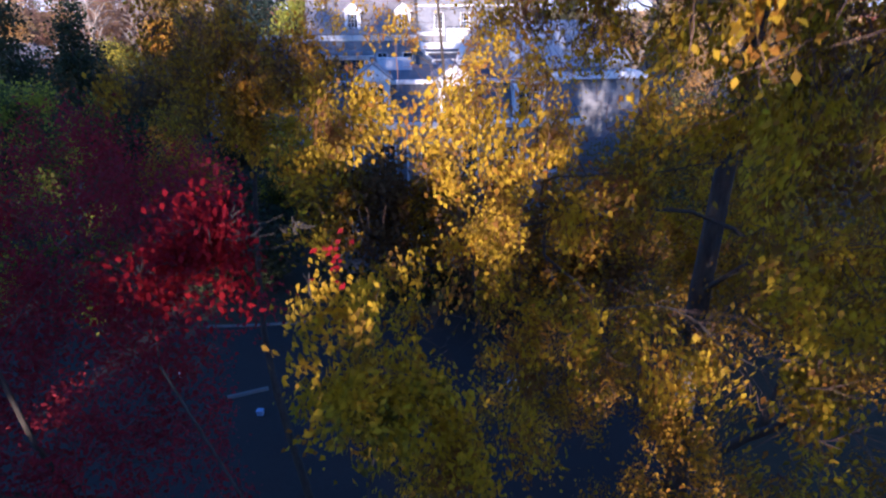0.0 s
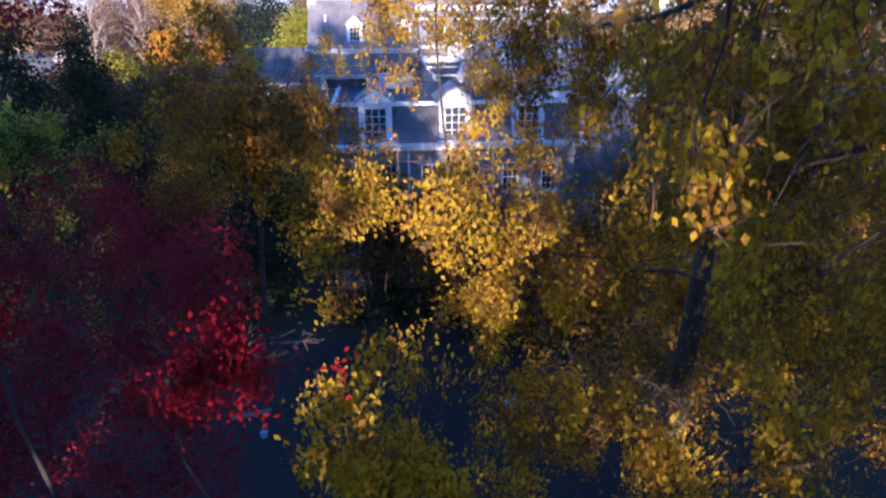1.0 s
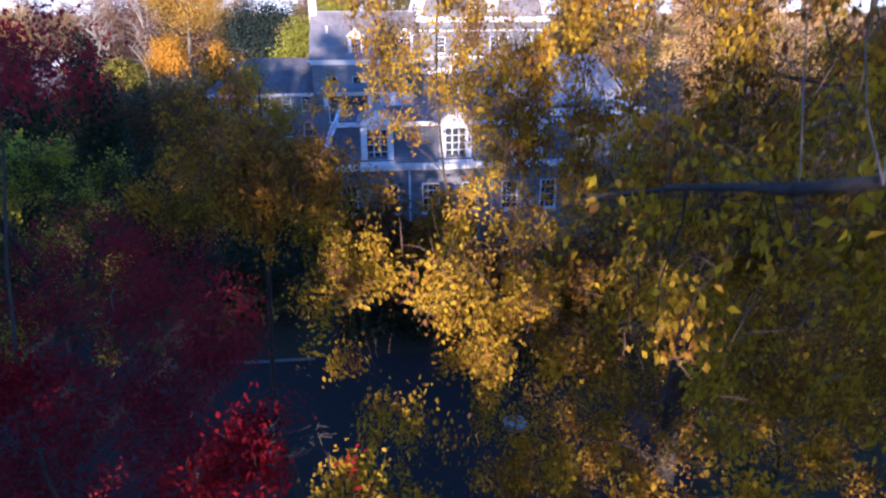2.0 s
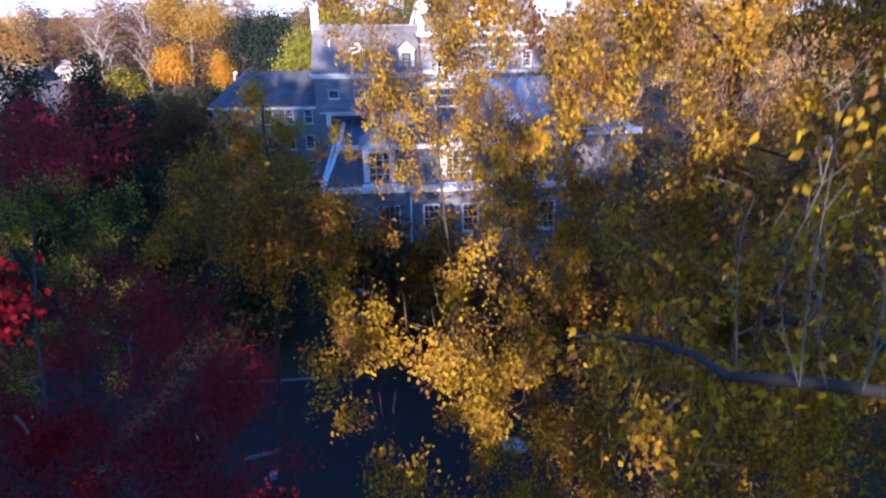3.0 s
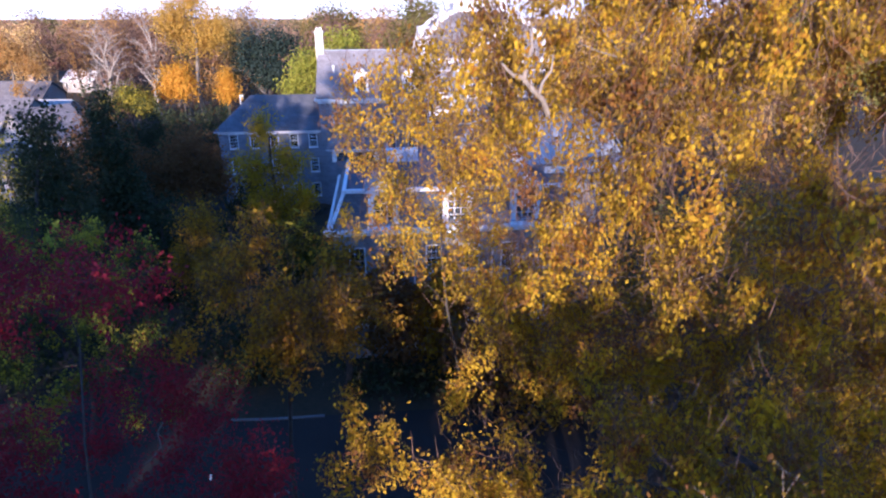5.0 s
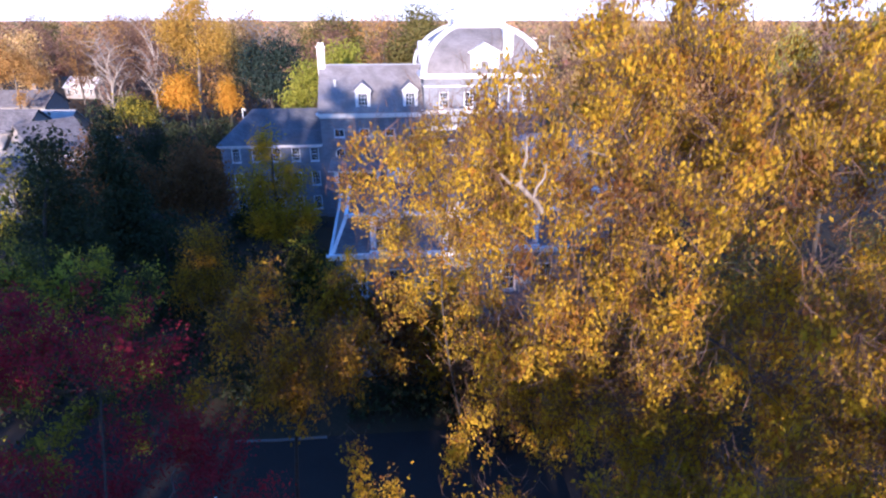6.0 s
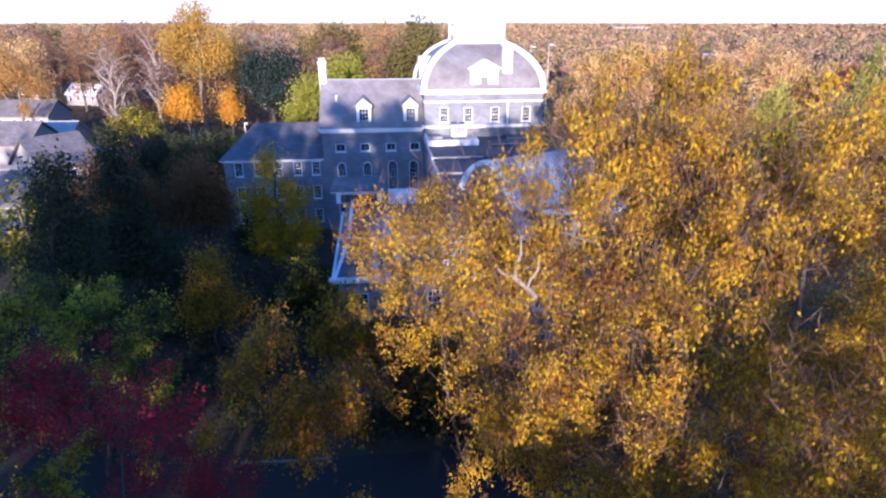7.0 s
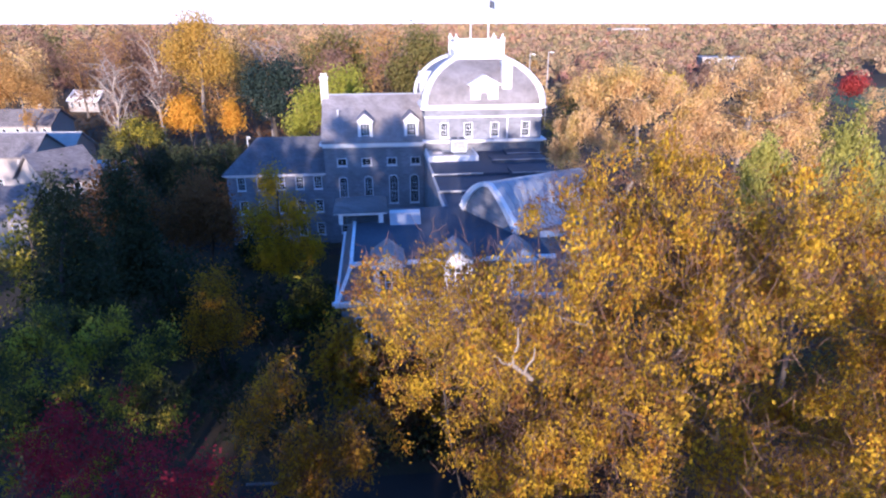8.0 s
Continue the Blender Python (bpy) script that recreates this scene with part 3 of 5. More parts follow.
plain("vent_pipe", (-11.16, -11.04, 8.0, 8.12, 11.0, 13.15), (-11.16, -10.7, 8.0, 8.12, 13.15, 13.27), (-10.82, -10.7, 8.0, 8.12, 12.95, 13.15), material=METALROOF)

# domed hall
HU, HV, HW = 20.6, 6.6, 7.6
hall_holes = [(c, 14.25, 1.0, 1.8, False) for c in (15.5, 18.6, 22.05, 26.1)]
windowed_wall("front", -1.0, 13.0, 28.2, 0, 17.75, hall_holes)
plain("wall", (13.0, 13.4, -0.6, 14.2, 0, 17.75))
plain("wall", (27.8, 28.2, -0.6, 14.2, 0, 17.75))
plain("wall", (13.4, 27.8, 13.8, 14.2, 0, 17.75))
plain("floor_slab", (13.4, 27.8, -0.6, 13.8, 13.3, 13.6))
moulding("cornice", 13.0, 28.2, -1.0, 14.2, 17.75, [(0.2, 0.12), (0.5, 0.2), (0.3, 0.23)])
moulding("frieze_band", 13.0, 28.2, -1.0, 14.2, 16.75, [(0.07, 0.16)])
moulding("string_course", 13.32, 28.2, -1.0, 14.2, 13.55, [(0.25, 0.2), (0.6, 0.18)])
plain("downpipe", (23.6, 23.75, -1.14, -1.01, 13.95, 17.0), material=WHITE)
arch = [(HW * math.cos(t), 18.3 + 5.9 * math.sin(t)) for t in [radians(66) * i / 16 for i in range(17)]]


def dome_faces():
    pts, faces = [], []
    for w, z in arch:
        pts += [(HU - w, HV - w, z), (HU + w, HV - w, z), (HU + w, HV + w, z), (HU - w, HV + w, z)]
    for i in range(16):
        for k in range(4):
            faces.append((4 * i + k, 4 * i + (k + 1) % 4, 4 * i + 4 + (k + 1) % 4, 4 * i + 4 + k))
    faces += [(0, 1, 2, 3), (64, 65, 66, 67)]
    return solid(pts, faces)


part("dome", dome_faces(), DOME, mansion, "square dome of pale grey slate")
for sx, sy in ((-1, -1), (1, -1), (1, 1), (-1, 1)):
    rib = Wood()
    rib.add([Vector((HU + sx * w, HV + sy * w, z)) for w, z in arch], 0.44, 0.38, 8)
    tagged(rib.mesh("dome_rib", WHITE, mansion), "broad white rib of the dome")
plain("deck", (HU - 3.5, HU + 3.5, HV - 3.5, HV + 3.5, 23.6, 24.0), material=WHITE)


def parapet():
    """The white railing round the deck on the dome: posts with finials, rails, balusters."""
    h = 3.05
    for sx in (-1, 1):
        for sy in (-1, 1):
            post = plain("post", (HU + sx * h - 0.22, HU + sx * h + 0.22, HV + sy * h - 0.22, HV + sy * h + 0.22, 24.0, 26.1), (HU + sx * h - 0.3, HU + sx * h + 0.3, HV + sy * h - 0.3, HV + sy * h + 0.3, 26.1, 26.25), material=WHITE)
            bm = bmesh.new()
            bmesh.ops.create_cone(bm, segments=8, radius1=0.17, radius2=0.03, depth=0.5, matrix=Matrix.Translation((HU + sx * h, HV + sy * h, 26.5)), cap_ends=True)
            part("finial", bm, WHITE, post)
    for k in range(4):
        bars = [(-h + 0.22, h - 0.22, -0.12, 0.12, 24.15, 24.7), (-h + 0.22, h - 0.22, -0.14, 0.14, 25.7, 25.95)]
        bars += [(-h + 0.4 + i * 0.345, -h + 0.54 + i * 0.345, -0.09, 0.09, 24.7, 25.7) for i in range(16)]
        bm = boxes(*bars)
        bmesh.ops.transform(bm, matrix=Matrix.Translation((HU, HV, 0)) @ Matrix.Rotation(k * math.pi / 2, 4, "Z") @ Matrix.Translation((0, -h, 0)), verts=bm.verts)
        part("railing", bm, WHITE, mansion)


parapet()


def gabled_lantern(turn):
    """The big white pedimented dormer on a face of the dome."""
    m = Matrix.Translation((HU, HV, 0)) @ Matrix.Rotation(turn, 4, "Z")
    front = -HW + 0.05

    def shaped(bm):
        bmesh.ops.transform(bm, matrix=m, verts=bm.verts)
        return bm

    d = part("dome_dormer", shaped(boxes((-1.75, -0.5, front, front + 3.4, 18.35, 20.7), (0.5, 1.75, front, front + 3.4, 18.35, 20.7), (-0.5, 0.5, front + 0.02, front + 3.4, 20.2, 20.7), (-0.5, 0.5, front + 0.02, front + 0.4, 18.35, 18.9))), WHITE, mansion, "white pedimented dormer on the dome")
    part("pediment", shaped(prism([(-2.05, 20.7), (2.05, 20.7), (0, 21.75)], "y", front - 0.15, front + 0.3)), WHITE, d)
    for sg in (-1, 1):
        part("dormer_roof", shaped(prism([(0, 21.76), (sg * 2.1, 20.68), (sg * 2.1, 20.82), (0, 21.92)], "y", front - 0.2, front + 4.8)), WHITE, d)
    for k in range(9):
        part("louvre", shaped(boxes((-0.5, 0.5, front + 0.2, front + 0.27, 18.92 + 0.143 * k, 19.03 + 0.143 * k))), WHITE, d)
    part("louvre_frame", shaped(boxes(*[(x - 0.05, x + 0.05, front + 0.12, front + 0.3, 18.9, 20.2) for x in (-0.45, 0.45)])), WHITE, d)


gabled_lantern(0)
gabled_lantern(-math.pi / 2)
plain("chimney", (22.95, 24.15, -0.6, 0.6, 18.3, 23.3), (22.83, 24.27, -0.72, 0.72, 23.3, 23.55), material=WHITE, label="tall white chimney beside the dome")
for u, top in ((19.9, 28.6), (22.3, 31.0)):
    pole = Wood()
    pole.add([Vector((u, HV, 24.0)), Vector((u, HV, 27.0)), Vector((u, HV, top))], 0.09, 0.05, 8)
    pole.mesh("flagpole", WHITE, mansion)


def flag():
    verts, faces = [], []
    for i in range(13):
        for j in range(7):
            s = i / 12
            verts.append((22.36 + 0.75 * s, HV + 0.16 * math.sin(s * 9), 30.8 - 0.16 * j - 0.25 * s * s))
    for i in range(12):
        for j in range(6):
            faces.append((i * 7 + j, i * 7 + j + 1, i * 7 + j + 8, i * 7 + j + 7))
    ob = raw_mesh("flag", verts, faces, FLATROOF, mansion)
    tagged(ob, "small limp dark grey flag")
    ob.data.shade_smooth()


flag()

# link with stepped roofs, and the terrace against the hall
link_holes = [(-v, s, 0.9, 1.9, False) for v in (-4.0, -7.5, -11.0, -15.0, -18.5, -22.0) for s in (8.9, 5.2)]
wall_panel("side", 12.95, 1.0, 26.0, 0, 11.9, [(-c, s, w, h, r) for c, s, w, h, r in link_holes])
for c, s, w, h, r in link_holes:
    window("side", 12.95, -c, s, w, h)
plain("wall", (13.4, 27.6, -26.0, -25.6, 0, 11.9))
plain("wall", (27.2, 27.6, -25.6, -1.0, 0, 11.9))
for v0, v1, z in ((-13.0, -1.0, 12.35), (-19.1, -13.0, 12.1), (-25.6, -19.1, 11.85)):
    plain("roof", (13.1, 27.4, v0 + 0.3, v1 + 0.3, z - 0.6, z), material=FLATROOF, label="dark felt roof")
    plain("parapet_trim", (12.8, 18.5, v0 - 0.02, v0 + 0.12, z - 0.06, z + 0.08), (12.8, 13.02, v0 + 0.12, v1 - 0.06, z - 0.2, z + 0.06), material=METALROOF, label="white roof edging")
for v, u0, u1 in ((-8.0, 20.5, 27.4), (-14.5, 21.5, 27.4), (-4.5, 23.0, 27.4)):
    plain("roof_step", (u0, u1, v, v + 0.25, 12.05, 12.7), material=FLATROOF)
    plain("flashing", (u0, u1, v - 0.03, v + 0.08, 12.7, 12.76), material=METALROOF)
    plain("roof", (u0 + 0.1, u1 - 0.1, v + 0.25, v + 3.2, 11.9, 12.65), material=FLATROOF)
plain("terrace", (13.15, 18.9, -6.4, -1.65, 12.36, 12.75), material=METALROOF, label="pale roof terrace")
plain("terrace_trim", (13.0, 19.0, -6.62, -6.4, 12.3, 13.0), (12.9, 13.14, -6.4, -1.65, 12.3, 13.0), (18.91, 19.1, -6.4, -1.65, 12.3, 12.95), material=WHITE)
for u, v in ((14.3, -3.0), (15.6, -4.9)):
    plain("skylight", (u - 0.55, u + 0.55, v - 0.9, v + 0.9, 12.75, 13.0), material=SLATE)


def air_unit(u, v, z):
    root = tagged(new("rooftop_air_unit"), "pale grey rooftop air unit on the terrace", "air unit")
    root.matrix_world = Matrix.Translation(on_house(u, v, z)) @ Matrix.Rotation(radians(TURN_OF_HOUSE), 4, "Z")
    bm = boxes((-1.0, 1.0, -0.8, 0.8, 0.12, 1.7))
    bmesh.ops.bevel(bm, geom=bm.edges[:], offset=0.05, segments=1, affect="EDGES")
    part("casing", bm, METALROOF, root)
    part("base", boxes((-0.9, -0.7, -0.8, 0.8, 0, 0.12), (0.7, 0.9, -0.8, 0.8, 0, 0.12)), FLATROOF, root)
    for i in range(7):
        part("louvre", boxes((-0.8, 0.8, -0.83, -0.79, 0.35 + 0.17 * i, 0.42 + 0.17 * i)), FLATROOF, root)
    for x in (-0.5, 0.5):
        bm = bmesh.new()
        bmesh.ops.create_cone(bm, segments=14, radius1=0.38, radius2=0.36, depth=0.16, cap_ends=True, matrix=Matrix.Translation((x, 0, 1.77)))
        part("fan_housing", bm, FLATROOF, root)


air_unit(17.0, -3.2, 12.75)

# pavilion with an arched gable, and the broad pale roof beside it
def pavilion():
    """A hall with an arched gable, turned aside, under a pale curved metal roof."""
    half, crown, eave, deep, out = 4.1, 15.4, 12.3, 10.0, 0.22
    m = Matrix.Translation((16.1, -29.2, 0)) @ Matrix.Rotation(radians(-66), 4, "Z")
    line = [(-half + 2 * half * i / 16, eave + (crown - eave) * (math.sin(math.pi * i / 16) ** 0.75 if i < 8 else 1 - ((i - 8) / 8) ** 1.25)) for i in range(17)]

    def turned(bm):
        bmesh.ops.transform(bm, matrix=m, verts=bm.verts)
        return bm

    part("wall", turned(prism([(-half, 0.0)] + line + [(half, 0.0)], "y", 0.0, deep)), WALL, mansion, "arched gable end of grey stone")
    outer = [(x * 1.06, z + 0.14) for x, z in line]
    part("roof", turned(prism(outer + [(x, z + 0.01) for x, z in reversed(line)], "y", out, deep + 0.3)), METALROOF, mansion, "pale blue-grey metal roof")
    rim = [(x * 1.09, z + 0.2) for x, z in line]
    part("gable_trim", turned(prism(rim + [(x * 0.94, z - 0.18) for x, z in reversed(line)], "y", -0.2, out)), WHITE, mansion, "broad white arched trim")
    for k in range(1, 16):
        part("roof_seam", turned(prism([(x * 1.065, z + 0.19) for x, z in line[8:]] + [(x * 1.05, z + 0.1) for x, z in reversed(line[8:])], "y", out + 0.7 * k, out + 0.7 * k + 0.05)), METALROOF, mansion)
    plain("wall", (19.4, 27.2, -31.5, -31.1, 0, 11.6), (26.8, 27.2, -31.1, -26.0, 0, 11.6))
    plain("roof", (19.2, 27.5, -31.9, -20.5, 11.7, 12.0), material=METALROOF, label="broad pale metal roof")
    plain("roof_edge", (19.15, 27.6, -32.0, -31.9, 11.6, 12.1), material=WHITE)


pavilion()

# front wing with a mansard
MF = -38.6
wing_win = [(u, s, 1.0, 1.9, False) for u in (5.4, 8.0, 10.6, 13.2, 15.8, 18.4) for s in (6.6, 2.6)]
windowed_wall("front", MF, 3.9, 20.0, 0, 9.55, wing_win)
wall_panel("side", 3.9, 24.0, -MF - 0.4, 0, 9.55)
plain("wall", (4.3, 20.0, -24.4, -24.0, 0, 9.55))
plain("wall", (19.6, 20.0, MF + 0.4, -24.4, 0, 9.55))
part("cornice", boxes((3.5, 20.3, MF - 0.45, MF + 0.6, 9.55, 9.95), (3.5, 4.5, MF + 0.6, -24.0, 9.55, 9.95), (3.35, 20.4, MF - 0.62, MF - 0.4, 9.8, 10.0)), WHITE, mansion, "white gutter and cornice")
part("mansard", solid([(3.7, MF - 0.3, 9.95), (20.2, MF - 0.3, 9.95), (20.2, -24.0, 9.95), (3.7, -24.0, 9.95), (4.7, MF + 1.0, 12.1), (19.4, MF + 1.0, 12.1), (19.4, -24.2, 12.1), (4.7, -24.2, 12.1)], [(0, 1, 5, 4), (1, 2, 6, 5), (2, 3, 7, 6), (3, 0, 4, 7), (0, 3, 2, 1), (4, 5, 6, 7)]), SHADED_SLATE, mansion, "steep blue-grey slate mansard, darkened for its shade")
plain("roof", (4.85, 19.2, MF + 1.15, -24.3, 12.05, 12.16), material=FLATROOF, label="flat felt roof above the mansard")
part("hip_trim", solid([(3.62, MF - 0.42, 9.95), (3.86, MF - 0.42, 9.95), (3.62, MF - 0.1, 9.95), (4.62, MF + 0.88, 12.2), (4.86, MF + 0.9, 12.2), (4.62, MF + 1.2, 12.2)], [(0, 1, 4, 3), (1, 2, 5, 4), (2, 0, 3, 5), (0, 2, 1), (3, 4, 5)]), WHITE, mansion)
part("mansard_curb", boxes((4.6, 19.5, MF + 0.85, MF + 1.14, 12.08, 12.32), (4.6, 4.84, MF + 1.14, -24.2, 12.08, 12.32)), WHITE, mansion)
for u in (7.3, 12.2, 16.8):
    house_dormer(u, MF - 0.15, 10.1, 2.0, 2.25, 0.95, 2.2)
for u in (9.25, 14.6):
    plain("downpipe", (u - 0.06, u + 0.06, MF - 0.16, MF - 0.03, 0.2, 9.6), material=WHITE)
# penthouse on the flat roof
plain("penthouse_wall", (3.4, 3.75, -28.4, -24.6, 12.1, 13.1), (3.75, 6.75, -24.9, -24.6, 12.1, 13.1), (6.75, 7.15, -28.4, -24.6, 12.1, 13.1), (3.75, 6.75, -28.39, -28.1, 12.85, 13.09), material=WHITE)
plain("glazing", (3.75, 6.75, -28.25, -28.22, 12.16, 12.85), material=GLASS)
plain("roof_edge", (3.0, 7.5, -28.85, -24.2, 13.1, 13.2), material=WHITE)
part("roof", solid([(2.95, -28.9, 13.2), (7.55, -28.9, 13.2), (7.55, -24.1, 13.2), (2.95, -24.1, 13.2), (3.6, -27.6, 13.36), (6.9, -27.6, 13.36), (6.9, -24.2, 13.36), (3.6, -24.2, 13.36)], [(0, 1, 5, 4), (1, 2, 6, 5), (2, 3, 7, 6), (3, 0, 4, 7), (4, 5, 6, 7), (0, 3, 2, 1)]), DARKSLATE, mansion, "low hipped slate roof")
part("skylight", prism([(-29.2, 12.16), (-26.6, 12.16), (-27.4, 12.95), (-28.4, 12.95)], "x", 7.7, 10.3), METALROOF, mansion, "pale roof light")


# ---------------------------------------------------------------- other houses
def gable_house(name, label, x, y, turn, length, deep, eave, ridge, wall, roof, chimney=True, windows=3):
    """A plain house: thick walls with windows through the front, two roof slopes, gables."""
    root = tagged(new(name), label, "house")
    root.matrix_world = pose(x, y, 0, 0, 0, turn)
    a, b = length / 2, deep / 2
    rows = [eave - 2.3] + ([eave - 5.2] if eave > 5.6 else [])
    holes = [(-a + length * (i + 0.5) / windows, s, 1.0, 1.5) for i in range(windows) for s in rows]
    out = []
    xs = sorted({-a, a, *[c - w / 2 for c, s, w, h in holes], *[c + w / 2 for c, s, w, h in holes]})
    zs = sorted({0, eave, *rows, *[s + 1.5 for s in rows]})
    for l, r in zip(xs, xs[1:]):
        for z, e in zip(zs, zs[1:]):
            if not any(c - w / 2 < (l + r) / 2 < c + w / 2 and s < (z + e) / 2 < s + h for c, s, w, h in holes):
                out.append((l, r, -b, -b + 0.3, z, e))
    front = boxes(*out)
    bmesh.ops.remove_doubles(front, verts=front.verts, dist=0.001)
    part("wall", front, wall, root)
    part("wall", boxes((-a, a, b - 0.3, b, 0, eave)), wall, root)
    for s in (-1, 1):
        part("wall", prism([(-b + 0.3, 0), (b - 0.3, 0), (b - 0.3, eave), (0, ridge - 0.25), (-b + 0.3, eave)], "x", s * a - (0.3 if s > 0 else 0), s * a + (0 if s > 0 else 0.3)), wall, root)
        part("roof", prism([(s * (b + 0.4), eave - 0.2), (0, ridge), (0, ridge - 0.22), (s * (b + 0.4), eave - 0.42)], "x", -a - 0.4, a + 0.4), roof, root)
    for c, s, w, h in holes:
        win = part("window", boxes((c - w / 2, c - w / 2 + 0.09, -b - 0.04, -b + 0.12, s, s + h), (c + w / 2 - 0.09, c + w / 2, -b - 0.04, -b + 0.12, s, s + h), (c - w / 2 + 0.09, c + w / 2 - 0.09, -b - 0.03, -b + 0.12, s + h - 0.09, s + h), (c - w / 2 + 0.09, c + w / 2 - 0.09, -b - 0.03, -b + 0.12, s, s + 0.09), (c - w / 2 + 0.09, c + w / 2 - 0.09, -b + 0.02, -b + 0.08, s + h / 2 - 0.03, s + h / 2 + 0.03)), WHITE, root)
        part("pane", boxes((c - w / 2 + 0.05, c + w / 2 - 0.05, -b + 0.06, -b + 0.07, s + 0.05, s + h - 0.05)), GLASS, win)
    if chimney:
        part("chimney", boxes((a * 0.5 - 0.4, a * 0.5 + 0.4, 0.6, 1.3, eave, ridge + 1.0), (a * 0.5 - 0.48, a * 0.5 + 0.48, 0.52, 1.38, ridge + 1.0, ridge + 1.15)), wall, root)
    return root


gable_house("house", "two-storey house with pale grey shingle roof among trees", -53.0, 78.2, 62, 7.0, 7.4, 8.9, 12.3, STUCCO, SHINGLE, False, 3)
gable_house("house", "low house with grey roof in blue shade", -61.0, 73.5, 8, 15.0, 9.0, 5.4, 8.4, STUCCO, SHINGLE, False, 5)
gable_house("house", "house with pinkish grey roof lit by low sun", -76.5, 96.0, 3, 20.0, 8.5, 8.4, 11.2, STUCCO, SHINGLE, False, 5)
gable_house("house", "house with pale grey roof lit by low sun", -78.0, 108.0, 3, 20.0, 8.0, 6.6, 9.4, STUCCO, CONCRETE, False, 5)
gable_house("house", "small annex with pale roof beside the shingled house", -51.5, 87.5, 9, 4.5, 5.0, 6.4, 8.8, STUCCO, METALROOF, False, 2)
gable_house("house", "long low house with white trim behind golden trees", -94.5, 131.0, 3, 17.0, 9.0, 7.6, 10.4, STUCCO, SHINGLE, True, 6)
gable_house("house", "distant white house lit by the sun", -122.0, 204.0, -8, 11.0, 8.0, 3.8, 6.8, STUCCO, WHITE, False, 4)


def flat_block(label, x, y, turn, length, deep, high, cols, rows):
    """A plain flat-roofed block far off, with its windows."""
    root = tagged(new("office_block"), label, "building")
    root.matrix_world = pose(x, y, 0, 0, 0, turn)
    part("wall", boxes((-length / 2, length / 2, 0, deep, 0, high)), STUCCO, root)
    part("roof", boxes((-length / 2 - 0.4, length / 2 + 0.4, -0.4, deep + 0.4, high, high + 0.6)), CONCRETE, root)
    for i in range(cols):
        for j in range(rows):
            c, z = -length / 2 + length * (i + 0.5) / cols, high * (j + 0.35) / rows
            w = part("window", boxes((c - length / cols * 0.34, c + length / cols * 0.34, -0.1, 0.02, z, z + high / rows * 0.5)), WHITE, root)
            part("pane", boxes((c - length / cols * 0.3, c + length / cols * 0.3, -0.13, -0.101, z + 0.15, z + high / rows * 0.5 - 0.15)), GLASS, w)


flat_block("pale flat-roofed block far off among trees", 166, 372, -6, 28, 16, 7.5, 6, 2)
flat_block("low pale building far off in the woods", 150, 640, 5, 40, 20, 9, 8, 2)
flat_block("low pale building near the horizon", 330, 1150, 0, 70, 30, 16, 10, 2)


# ---------------------------------------------------------------- trees near by
def blob(x, y, z, rx, ry=None, rz=None):
    return (x, y, z, rx, ry or rx, rz or rx)


def dome_boughs(x, y, z, r, rise, n, seed):
    """Separate boughs spread over a dome, of uneven size."""
    g = np.random.default_rng(seed)
    out = []
    for i in range(n):
        up = (i + 0.5) / n
        a = 2.4 * i
        q = r * math.sqrt(1 - up * up)
        k = g.uniform(0.8, 1.35)
        out.append(blob(x + q * math.cos(a), y + 0.8 * q * math.sin(a), z - 1.5 + (rise + 1.2) * up + g.normal(0, 0.4), 1.5 * k, 1.4 * k, 1.15 * k))
    return out


